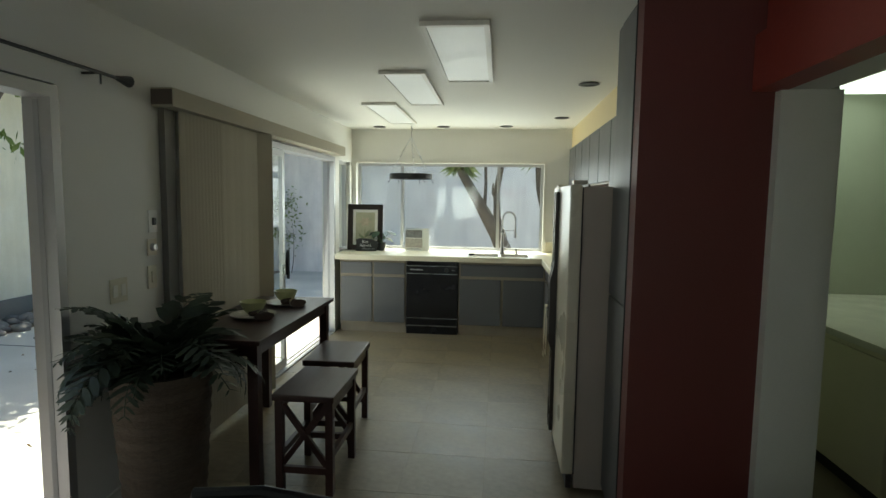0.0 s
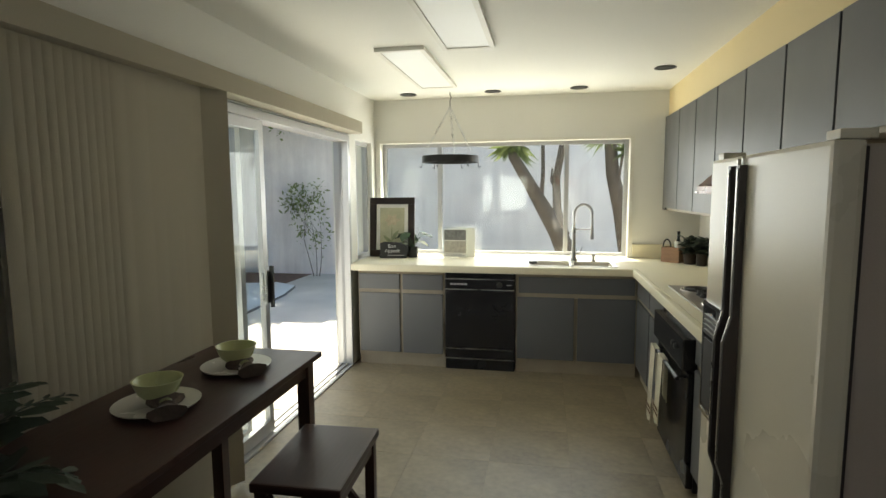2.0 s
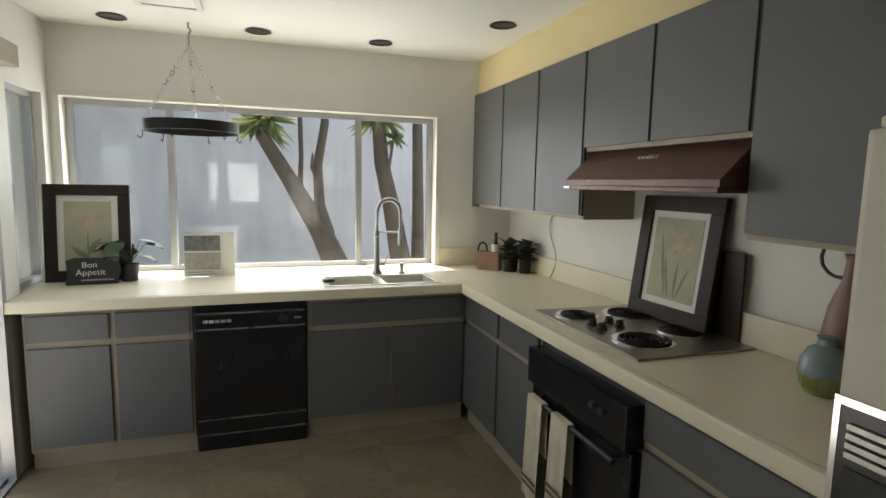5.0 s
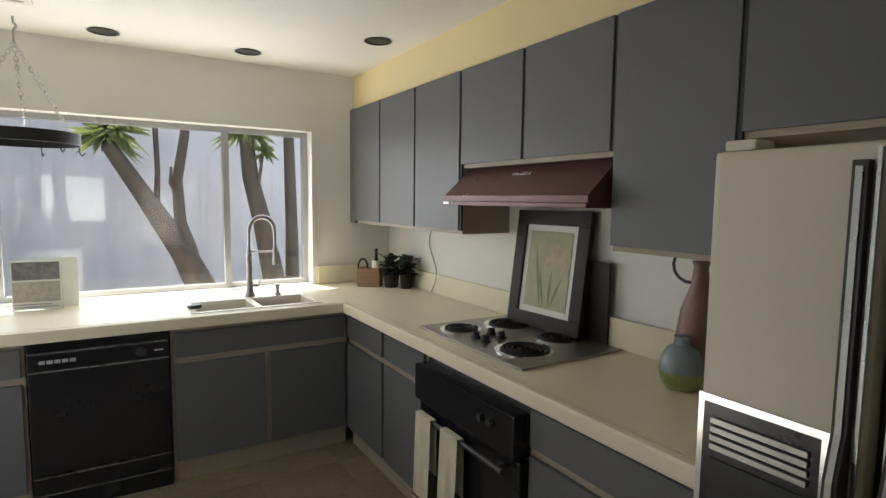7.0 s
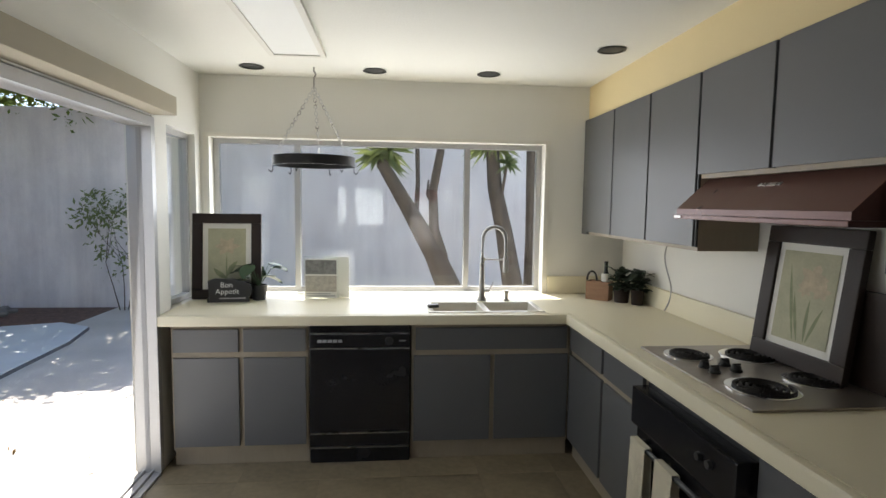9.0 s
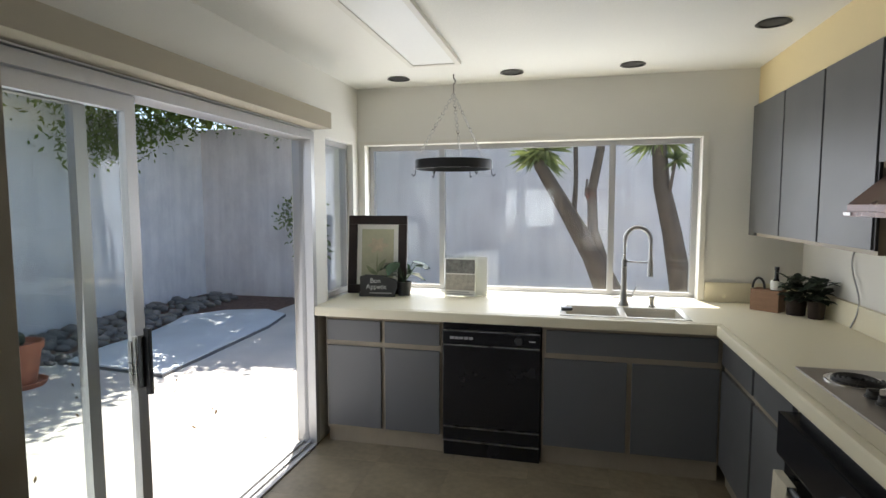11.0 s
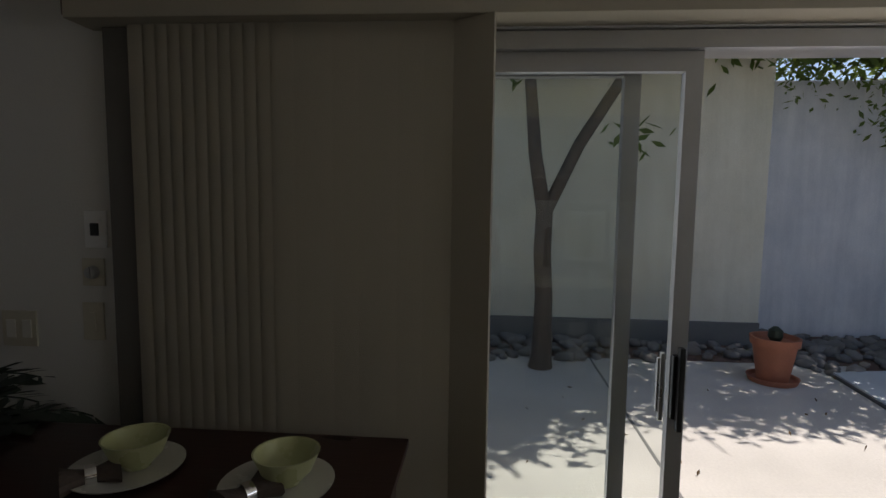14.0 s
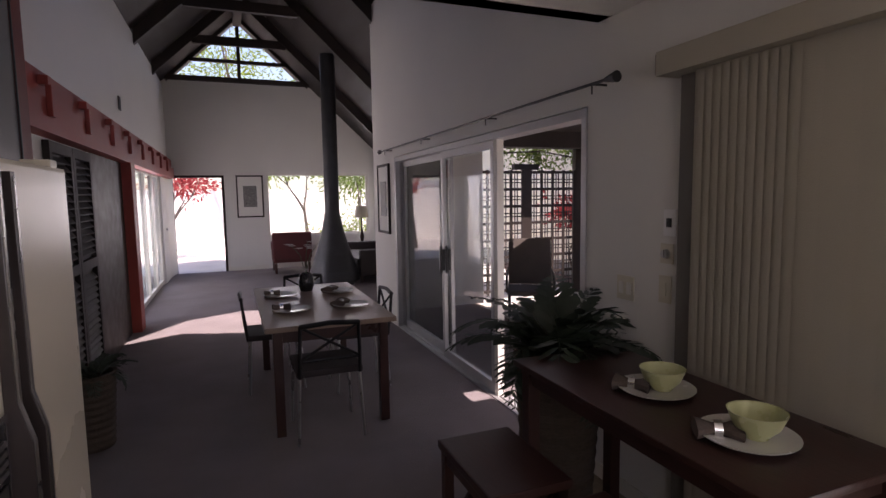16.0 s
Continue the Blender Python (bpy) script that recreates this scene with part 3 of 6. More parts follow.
h = thing("range_hood", (0, 0, 0), "brown enamel range hood under the wall cabinets", "range hood")
bm = bmesh.new()
prism(bm, [(1.545, 1.535), (1.125, 1.535), (1.125, 1.560), (1.275, 1.698), (1.545, 1.698)], "y", 5.135, 6.085)
part("canopy", bm, HOODMETAL, h)
part("lip", boxes((1.112, 1.545, 5.13, 6.09, 1.515, 1.5345), bevel=0.004), HOODMETAL, h, "brown metal lower lip")
bm = bmesh.new()
box(bm, -0.002, 0.002, -0.06, 0.06, -0.008, 0.008, 0.001)
bmesh.ops.transform(bm, verts=bm.verts, matrix=Matrix.Translation((1.2285, 5.62, 1.658)) @ Matrix.Rotation(radians(47.4), 4, "Y"))
part("badge", bm, STEEL, h, "silver badge plate")
part("switch_plate", boxes((1.108, 1.1125, 6.02, 6.075, 1.519, 1.531)), GUN, h, "small grey switch plate")

# ---- fridge ----
SEAL = mat("brown_trim_plastic", (0.03, 0.022, 0.02), 0.4, var=0.2)
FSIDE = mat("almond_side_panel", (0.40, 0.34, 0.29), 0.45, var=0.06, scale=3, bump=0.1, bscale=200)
f = thing("fridge", (0.80, 4.437, 0), "almond side-by-side fridge with dark handles", "fridge", "", -90)
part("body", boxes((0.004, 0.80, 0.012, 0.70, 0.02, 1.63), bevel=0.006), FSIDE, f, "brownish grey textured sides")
fd = part("freezer_door", boxes((0.0, 0.285, -0.056, 0.006, 0.10, 1.64), bevel=0.012), ALMOND, f)
rd = part("fridge_door", boxes((0.312, 0.81, -0.056, 0.006, 0.10, 1.64), bevel=0.012), ALMOND, f)
part("gasket", boxes((0.004, 0.806, 0.0062, 0.0118, 0.10, 1.625)), SEAL, f, "dark door seal")
part("grille", boxes((0.01, 0.80, -0.03, 0.0, 0.02, 0.09), bevel=0.004), SEAL, f, "dark base grille")


def fridge_handle(x, sgn, door):
    """A long strip that bends outwards near mid-height."""
    bm = bmesh.new()
    prism(bm, [(-0.057, 1.61), (-0.078, 1.61), (-0.078, 1.16), (-0.098, 1.08), (-0.098, 0.70), (-0.078, 0.64), (-0.078, 0.14), (-0.057, 0.14)], "x", x, x + 0.022)
    hd = part("handle", bm, SEAL, door, "dark brown full-length handle")
    bm = bmesh.new()
    prism(bm, [(-0.0782, 1.60), (-0.0815, 1.60), (-0.0815, 1.16), (-0.1015, 1.08), (-0.1015, 0.70), (-0.0815, 0.64), (-0.0815, 0.15), (-0.0782, 0.15), (-0.0782, 0.641), (-0.0982, 0.701), (-0.0982, 1.079), (-0.0782, 1.159)], "x", x + 0.006, x + 0.016)
    part("handle_inlay", bm, GUN, hd, "grey metal strip along the handle")
    return hd


fridge_handle(0.246, 1, fd)
fridge_handle(0.322, -1, rd)
for x, dr in ((0.274, fd), (0.3145, rd)):
    part("handle_trim", boxes((x, x + 0.006, -0.064, -0.0565, 0.12, 1.63)), STEEL, dr, "silver trim strip beside the handle")
part("dispenser_frame", boxes((0.0, 0.24, -0.0635, -0.0565, 1.135, 1.15), (0.0, 0.012, -0.0635, -0.0565, 0.76, 1.135), (0.228, 0.24, -0.0635, -0.0565, 0.76, 1.135), (0.0, 0.24, -0.0635, -0.0565, 0.745, 0.76)), CHROME, fd, "bright silver dispenser surround")
part("dispenser_panel", boxes((0.012, 0.228, -0.062, -0.0565, 0.76, 1.135)), BLACK, fd, "black ice dispenser panel")
part("dispenser_louvre", boxes(*[(0.03, 0.21, -0.069, -0.0622, 1.04 + i * 0.018, 1.051 + i * 0.018) for i in range(4)]), GUN, fd, "ribbed silver dispenser hood")
part("dispenser_bay", boxes((0.03, 0.21, -0.0655, -0.0622, 0.78, 1.02), bevel=0.001), BLACKPLASTIC, fd, "black dispenser bay")
part("hinge_cover", boxes((0.01, 0.07, -0.04, 0.03, 1.641, 1.662), bevel=0.005), ALMOND, f)
part("hinge_cover", boxes((0.74, 0.80, -0.04, 0.03, 1.641, 1.662), bevel=0.005), ALMOND, f)

# ---- window, sliders and blinds ----
BROWNPL = mat("brown_plastic", (0.12, 0.09, 0.07), 0.4, var=0.1)



def window_unit(name, axis, at, a0, a1, z0, z1, bars, label, depth=0.05, member=0.035, material=None):
    """A framed window or glazed door in a plane: axis 'y' for a wall along x, 'x' for a wall along y."""
    material = material or ALU
    wdw = tagged(new(name), label, "window", kind="structure")

    def b(p0, p1, q0, q1, d=depth):
        return (p0, p1, at - d / 2, at + d / 2, q0, q1) if axis == "y" else (at - d / 2, at + d / 2, p0, p1, q0, q1)
    m = member
    part("window_frame", boxes(b(a0, a1, z0, z0 + m), b(a0, a1, z1 - m, z1), b(a0, a0 + m, z0 + m, z1 - m), b(a1 - m, a1, z0 + m, z1 - m)), material, wdw)
    for x in bars:
        part("mullion", boxes(b(x - 0.02, x + 0.02, z0 + m, z1 - m, depth + 0.01)), material, wdw)
    stops = [a0 + m] + [v for x in bars for v in (x - 0.02, x + 0.02)] + [a1 - m]
    for lo, hi in zip(stops[::2], stops[1::2]):
        g = part("pane", boxes(b(lo, hi, z0 + m, z1 - m, 0.006)), GLASS, wdw)
        g.visible_shadow = False
    return wdw


window_unit("window_kitchen", "y", YN + 0.115, -1.44, 0.93, 0.915, 2.01, (-0.86, 0.37), "wide three-pane aluminium kitchen window")
window_unit("window_side", "x", XW - 0.07, 7.04, 7.50, 0.915, 2.01, (), "narrow aluminium side window in the corner")
part("sill", boxes((-1.44, 0.93, YN - 0.006, YN + 0.089, 0.90, 0.919)), WHITEWOOD, bpy.data.objects["window_kitchen"])
setting("window_trim", boxes((-1.48, 0.97, YN - 0.012, YN, 2.0101, 2.035), (0.9301, 0.965, YN - 0.012, YN, 0.916, 2.01), (-1.475, -1.4401, YN - 0.012, YN, 0.916, 2.01)), WHITEWOOD, "white painted window trim", "trim")


def slider(name, y0, y1, top, panels, label, handle_y=None, handle_side=1):
    d = tagged(new(name), label, "sliding door", kind="structure")
    x0, x1 = XW - 0.12, XW + 0.01
    part("head_frame", boxes((x0, x1, y0, y1, top - 0.05, top)), ALU, d)
    for ya, yb in ((y0, y0 + 0.045), (y1 - 0.045, y1)):
        part("jamb", boxes((x0, x1, ya, yb, 0.012, top - 0.0505)), ALU, d)
        part("jamb_groove", boxes((x0 + 0.05, x0 + 0.075, ya - 0.002, yb + 0.002, 0.03, top - 0.06)), LABELGREY, d, "grey track groove")
    part("track", boxes((x0, x1, y0 + 0.045, y1 - 0.045, -0.01, 0.012), (x0 + 0.03, x0 + 0.04, y0 + 0.045, y1 - 0.045, 0.012, 0.026), (x0 + 0.08, x0 + 0.09, y0 + 0.045, y1 - 0.045, 0.012, 0.026)), ALU, d, "aluminium floor track")
    for lo, hi, dx in panels:
        x = x0 + dx
        s = 0.05
        pn = part("door_panel", boxes((x, x + 0.035, lo, hi, 0.027, 0.10), (x, x + 0.035, lo, hi, top - 0.11, top - 0.051), (x, x + 0.035, lo, lo + s, 0.10, top - 0.11), (x, x + 0.035, hi - s, hi, 0.10, top - 0.11)), ALU, d)
        g = part("pane", boxes((x + 0.015, x + 0.020, lo + s, hi - s, 0.10, top - 0.11)), GLASS, pn)
        g.visible_shadow = False
        if handle_y and lo < handle_y < hi:
            part("handle", boxes((x + 0.036, x + 0.06, handle_y - 0.018, handle_y + 0.018, 0.86, 1.06), (x + 0.06, x + 0.085, handle_y - 0.008, handle_y + 0.008, 0.83, 1.09), bevel=0.004), BLACKPLASTIC, pn, "black pull handle")
            part("latch_handle", boxes((x + 0.036, x + 0.052, handle_y - 0.062, handle_y - 0.040, 0.88, 1.05), (x + 0.052, x + 0.068, handle_y - 0.058, handle_y - 0.046, 0.86, 1.07), bevel=0.003), STEEL, pn, "silver latch handle")
    return d


slider("door_kitchen_slider", 4.02, 6.86, 2.02, ((4.065, 5.30, 0.005), (4.20, 5.46, 0.065)), "half open aluminium sliding glass door to the patio", 5.43)
slider("door_dining_slider", -0.70, 2.97, 2.01, ((-0.655, 0.80, 0.005), (0.72, 1.80, 0.065)), "aluminium sliding glass door to the covered patio", 0.79)
scr = mat("insect_screen", (0.02, 0.02, 0.02), 0.8, var=0.05)
clear = scr.node_tree.nodes.new("ShaderNodeBsdfTransparent")
mesh_mix = scr.node_tree.nodes.new("ShaderNodeMixShader")
mesh_mix.inputs[0].default_value = 0.5
scr.node_tree.links.new(clear.outputs[0], mesh_mix.inputs[1])
scr.node_tree.links.new(scr.node_tree.nodes["Principled BSDF"].outputs[0], mesh_mix.inputs[2])
scr.node_tree.links.new(mesh_mix.outputs[0], scr.node_tree.nodes["Material Output"].inputs[0])
part("insect_screen", boxes((XW - 0.114, XW - 0.1125, -0.60, 0.76, 0.08, 1.92)), scr, bpy.data.objects["door_dining_slider"], "fine dark insect screen")
part("jamb_post", boxes((XW - 0.075, XW - 0.02, 1.805, 1.86, 0.012, 1.96)), WHITEWOOD, bpy.data.objects["door_dining_slider"], "white jamb post")

# dark tone painted for the shadow gap beside the slats
GAPSHADE = mat("blind_gap_shade", (0.15, 0.14, 0.12), 0.7, var=0.08)
b = thing("vertical_blind", (0, 0, 0), "cream fabric vertical blind drawn beside the slider", "blind")
part("valance", boxes((-1.498, -1.372, 3.60, 6.87, 2.035, 2.135), bevel=0.004), BLIND, b, "cream fabric valance box")
slats = [(3.775 + i * 0.0385, 0.026, 10, 0.0025, 0.0) for i in range(12)] + [(4.222 + i * 0.0965, 0.058, 0.8, 0.0015, 0.002 * (i % 2)) for i in range(6)]
for y, half, angle, bow, shift in slats:
    bm = bmesh.new()
    tilt = radians(angle)
    vs = []
    for k in range(5):
        u = (k / 4 - 0.5) * 2
        px = -1.435 + shift + math.sin(tilt) * u * half + bow * (1 - u * u)
        py = y + math.cos(tilt) * u * half
        vs.append((bm.verts.new((px, py, 0.04)), bm.verts.new((px, py, 2.034)), bm.verts.new((px + 0.0015, py, 0.04)), bm.verts.new((px + 0.0015, py, 2.034))))
    for p0, p1 in zip(vs, vs[1:]):
        bm.faces.new((p0[0], p1[0], p1[1], p0[1])), bm.faces.new((p0[2], p0[3], p1[3], p1[2]))
    part("slat", bm, BLIND, b, smooth=True)
part("gap_shade_strip", boxes((-1.498, -1.46, 3.655, 3.748, 0.03, 2.034)), GAPSHADE, b, "dark strip for the shadow gap beside the slats")
part("end_cap", boxes((-1.495, -1.375, 3.594, 3.5995, 2.045, 2.125)), BROWNPL, b, "brown plastic end cap")
bm = bmesh.new()
prism(bm, [(-1.437, 4.735), (-1.432, 4.728), (-1.362, 4.845), (-1.368, 4.85)], "z", 0.03, 2.034)
part("end_panel", bm, BLIND, b, "last blind panel turned away from the light")

r = thing("curtain_rod", (0, 0, 0), "thin black iron curtain rod above the slider", "curtain rod")
bm = bmesh.new()
rod(bm, (-1.41, -0.95, 2.10), (-1.41, 3.22, 2.10), 0.008)
part("rod", bm, BLACKPLASTIC, r)
for y, sg in ((3.22, 1), (-0.95, -1)):
    bm = bmesh.new()
    rod(bm, (-1.41, y, 2.10), (-1.41, y + sg * 0.09, 2.10), 0.010, 12, 0.028)
    part("finial", bm, BLACKPLASTIC, r, "flared black finial")
for y in (3.12, 1.9, 0.5, -0.8):
    bm = bmesh.new()
    rod(bm, (-1.50, y, 2.10), (-1.41, y, 2.10), 0.006)
    rod(bm, (-1.41, y, 2.05), (-1.41, y, 2.10), 0.004)
    part("bracket", bm, BLACKPLASTIC, r)

IVORY = mat("ivory_plastic", (0.62, 0.58, 0.46), 0.4, var=0.04)


def wall_plate(y, z, w, hgt, material, label, inner):
    t = thing("wall_plate", (XW, y, z), label, "switch", "plates on the wall")
    part("plate", boxes((0, 0.007, -w / 2, w / 2, -hgt / 2, hgt / 2), bevel=0.002), material, t)
    inner(t)


def knob_plate(t):
    bm = bmesh.new()
    cone(bm, (0.007, 0, 0), 0.022, 0.018, 0.02, 18, Euler((0, radians(90), 0)).to_matrix())
    part("dial", bm, STEEL, t)


PLATEGLOSS = mat("white_plate_plastic", (0.86, 0.86, 0.84), 0.3, var=0.02)
wall_plate(3.577, 1.415, 0.075, 0.12, PLATEGLOSS, "white wall plate with a dark toggle switch", lambda t: part("toggle", boxes((0.0072, 0.017, -0.012, 0.012, -0.02, 0.02), bevel=0.002), BLACKPLASTIC, t))
wall_plate(3.562, 1.275, 0.075, 0.09, IVORY, "ivory wall plate with a round dial", knob_plate)
wall_plate(3.555, 1.112, 0.072, 0.125, IVORY, "ivory blank wall plate beside the blind", lambda t: part("toggle", boxes((0.0072, 0.013, -0.01, 0.01, -0.03, 0.03), bevel=0.001), IVORY, t))
wall_plate(3.293, 1.08, 0.12, 0.12, IVORY, "ivory double socket plate above the plant", lambda t: [part("socket", boxes((0.0072, 0.010, y - 0.016, y + 0.016, -0.03, 0.03), bevel=0.001), WHITEWOOD, t) for y in (-0.028, 0.028)])

# ---- ceiling fixtures ----


def light_panel(x0, x1, y0, y1):
    t = thing("ceiling_light", ((x0 + x1) / 2, (y0 + y1) / 2, ZC), "flat white fluorescent ceiling light panel", "ceiling light", "ceiling light panels")
    hx, hy = (x1 - x0) / 2, (y1 - y0) / 2
    part("light_frame", boxes((-hx - 0.03, hx + 0.03, -hy - 0.03, -hy, -0.025, -0.001), (-hx - 0.03, hx + 0.03, hy, hy + 0.03, -0.025, -0.001), (-hx - 0.03, -hx, -hy, hy, -0.025, -0.001), (hx, hx + 0.03, -hy, hy, -0.025, -0.001)), WHITEWOOD, t, "white metal rim")
    part("diffuser", boxes((-hx, hx, -hy, hy, -0.018, -0.001)), DIFFUSER, t)


light_panel(0.0, 0.29, 3.56, 4.80)
light_panel(-0.43, -0.17, 4.56, 5.75)
light_panel(-0.86, -0.60, 5.75, 6.95)
WELL = mat("dark_can", (0.02, 0.018, 0.015), 0.5, var=0.2)
for x, y in ((-1.08, 7.33), (-0.30, 7.33), (0.45, 7.31), (1.02, 6.66), (1.03, 5.01)):
    t = thing("downlight", (x, y, ZC), "dark recessed round ceiling downlight, unlit", "downlight", "recessed downlights")
    bm = bmesh.new()
    lathe(bm, [(0.072, -0.001), (0.078, -0.006), (0.060, -0.008), (0.058, -0.003)], (0, 0, 0), 28)
    part("trim_ring", bm, WELL, t, smooth=True)
    bm = bmesh.new()
    cone(bm, (0, 0, -0.004), 0.057, 0.057, 0.003, 24)
    part("lamp_well", bm, BLACKPLASTIC, t)

k = thing("pot_rack", (-0.685, 7.30, 1.80), "round black iron pot rack hung on chains", "pot rack")
IRON = mat("black_iron", (0.012, 0.012, 0.012), 0.5, 0.4, var=0.25)
bm = bmesh.new()
lathe(bm, [(0.255, 0.0), (0.262, 0.0), (0.262, 0.06), (0.255, 0.06)], (0, 0, 0), 48)
for fc in [fc for fc in bm.faces if len(fc.verts) > 4]:
    bm.faces.remove(fc)
vs0 = [v for v in bm.verts]
for i in range(48):
    a, b2 = vs0[i], vs0[(i + 1) % 48]
    c2, d2 = vs0[3 * 48 + (i + 1) % 48], vs0[3 * 48 + i]
    bm.faces.new((a, d2, c2, b2))
part("ring", bm, IRON, k, smooth=True)
for ang in (90, 210, 330):
    a = radians(ang)
    base, tip = Vector((0.258 * math.cos(a), 0.258 * math.sin(a), 0.06)), Vector((0, 0, 0.50))
    bm = bmesh.new()
    n = 22
    dv = (tip - base)
    for i in range(n):
        c0 = base + dv * (i + 0.5) / n
        q = dv.to_track_quat("Z", "Y").to_matrix().to_4x4() @ Matrix.Rotation(radians(90 * (i % 2)), 4, "Z")
        L, wd = dv.length / n * 0.72, 0.010
        loop = [Vector((wd * math.cos(s), 0, L * math.sin(s))) for s in np.linspace(0, 2 * math.pi, 9)]
        pts = [Matrix.Translation(c0) @ q @ v for v in loop]
        for p0, p1 in zip(pts, pts[1:]):
            rod(bm, p0, p1, 0.0025, 5)
    part("chain", bm, STEEL, k, "steel link chain")
bm = bmesh.new()
tube(bm, [Vector((0, 0, 0.495)), Vector((0, 0, 0.56)), Vector((0.012, 0, 0.585)), Vector((0, 0, 0.605)), Vector((0, 0, 0.63))], 0.0055)
part("ceiling_hook", bm, GUN, k)
for i in range(6):
    a = radians(i * 60 + 15)
    e = Vector((math.cos(a), math.sin(a), 0))
    bm = bmesh.new()
    tube(bm, [e * 0.258 + Vector((0, 0, 0.0)), e * 0.258 - Vector((0, 0, 0.03)), e * 0.27 - Vector((0, 0, 0.045)), e * 0.285 - Vector((0, 0, 0.03))], 0.003, 6)
    part("pan_hook", bm, IRON, k)

# ---- things on the worktop ----
VBLUE = mat("blue_green_glaze", (0.20, 0.26, 0.28), 0.25, var=0.2, scale=8)
VGREEN = mat("olive_glaze", (0.25, 0.27, 0.10), 0.3, var=0.2, scale=8)
VBROWN = mat("brown_gourd", (0.22, 0.12, 0.09), 0.45, var=0.25, scale=8)
PAPER = mat("white_mat_board", (0.78, 0.77, 0.72), 0.8, var=0.02)
PRINT = mat("pale_green_print", (0.44, 0.43, 0.30), 0.75, var=0.15, scale=12)
BLOSSOM = mat("pale_peach_ink", (0.50, 0.43, 0.31), 0.8, var=0.2, scale=25)
STEM = mat("faded_green_ink", (0.24, 0.27, 0.16), 0.8, var=0.25, scale=25)
FRAMEBROWN = mat("dark_brown_frame", (0.03, 0.02, 0.016), 0.5, var=0.3, scale=8, spec=0.25)


def blob(bm, x, z, rx, rz, y, lobes=7, seed=1):
    rnd = random.Random(seed)
    c = bm.verts.new((x, y, z))
    ring = []
    for i in range(lobes * 4):
        a = i / (lobes * 4) * 2 * math.pi
        k = 0.78 + 0.22 * math.cos(a * lobes) + rnd.uniform(-0.06, 0.06)
        ring.append(bm.verts.new((x + rx * k * math.cos(a), y, z + rz * k * math.sin(a))))
    for i in range(len(ring)):
        bm.faces.new((c, ring[i], ring[(i + 1) % len(ring)]))


def leaf_blade(bm, x0, z0, x1, z1, width, y):
    a, b = Vector((x0, y, z0)), Vector((x1, y, z1))
    side = Vector((-(b - a).z, 0, (b - a).x)).normalized() * width
    left, right = [], []
    for i in range(7):
        u = i / 6
        k = math.sin(math.pi * min(1, u * 0.9 + 0.08))
        p0 = a.lerp(b, u) + side * 0.6 * math.sin(u * 2.4)
        left.append(bm.verts.new(p0 + side * k)), right.append(bm.verts.new(p0 - side * k))
    for i in range(6):
        bm.faces.new((left[i], left[i + 1], right[i + 1], right[i]))


def framed_picture(at, turn, lean, w, h, border, matw, label, art):
    """Stands on its lower edge; the picture faces -y before it is turned, and leans back."""
    t = tagged(new("framed_picture"), label, "picture")
    t.matrix_world = pose(*at, 0, 0, turn) @ pose(0, 0, 0, -lean, 0, 0)
    b = border
    for nm, r in (("frame_rail", (-w / 2, w / 2, 0, 0.03, 0, b)), ("frame_rail", (-w / 2, w / 2, 0, 0.03, h - b, h)), ("frame_stile", (-w / 2, -w / 2 + b, 0, 0.03, b, h - b)), ("frame_stile", (w / 2 - b, w / 2, 0, 0.03, b, h - b))):
        part(nm, boxes(r, bevel=0.006), FRAMEBROWN, t)
    part("mat_board", boxes((-w / 2 + b, w / 2 - b, 0.012, 0.020, b, h - b)), PAPER, t)
    k = b + matw
    pr = part("print", boxes((-w / 2 + k, w / 2 - k, 0.009, 0.0115, k, h - k)), PRINT, t)
    art(pr, w - 2 * k, h - 2 * k, k)
    return t


def art_rose(pr, w, h, z0):
    bm = bmesh.new()
    blob(bm, 0.0, z0 + h * 0.68, w * 0.34, h * 0.17, 0.008, 6, 2)
    part("blossom", bm, BLOSSOM, pr)
    bm = bmesh.new()
    leaf_blade(bm, 0.0, z0 + h * 0.04, 0.0, z0 + h * 0.55, w * 0.02, 0.0085)
    leaf_blade(bm, 0.0, z0 + h * 0.15, w * 0.3, z0 + h * 0.4, w * 0.07, 0.0085)
    leaf_blade(bm, 0.0, z0 + h * 0.1, -w * 0.33, z0 + h * 0.3, w * 0.07, 0.0085)
    part("stem", bm, STEM, pr)


def art_iris(pr, w, h, z0):
    for i, (x, z, r) in enumerate(((0.10, 0.72, 0.26), (0.26, 0.60, 0.18), (0.0, 0.60, 0.16))):
        bm = bmesh.new()
        blob(bm, x * w, z0 + h * z, w * r, h * r * 0.6, 0.008 - i * 0.0006, 5 + i, i + 5)
        part("blossom", bm, BLOSSOM, pr)
    bm = bmesh.new()
    for x0, x1, top in ((-0.1, -0.32, 0.85), (-0.02, -0.18, 0.55), (0.1, 0.12, 0.5), (0.14, 0.36, 0.42)):
        leaf_blade(bm, x0 * w, z0 + h * 0.03, x1 * w, z0 + h * top, w * 0.03, 0.0088)
    part("stem", bm, STEM, pr)


framed_picture((-1.275, 7.37, 0.918), 4, 6, 0.44, 0.57, 0.065, 0.035, "dark framed flower print leaning in the window corner", art_rose)
framed_picture((1.425, 5.70, 0.929), -88, 7, 0.48, 0.57, 0.07, 0.03, "dark framed iris print leaning behind the cooktop", art_iris)
g = thing("cutting_board", (1.508, 5.47, 0.918), "brown wooden board behind the iris print", "board")
part("board", boxes((0.0, 0.012, -0.11, 0.11, 0.0, 0.36), bevel=0.004), FRAMEBROWN, g)

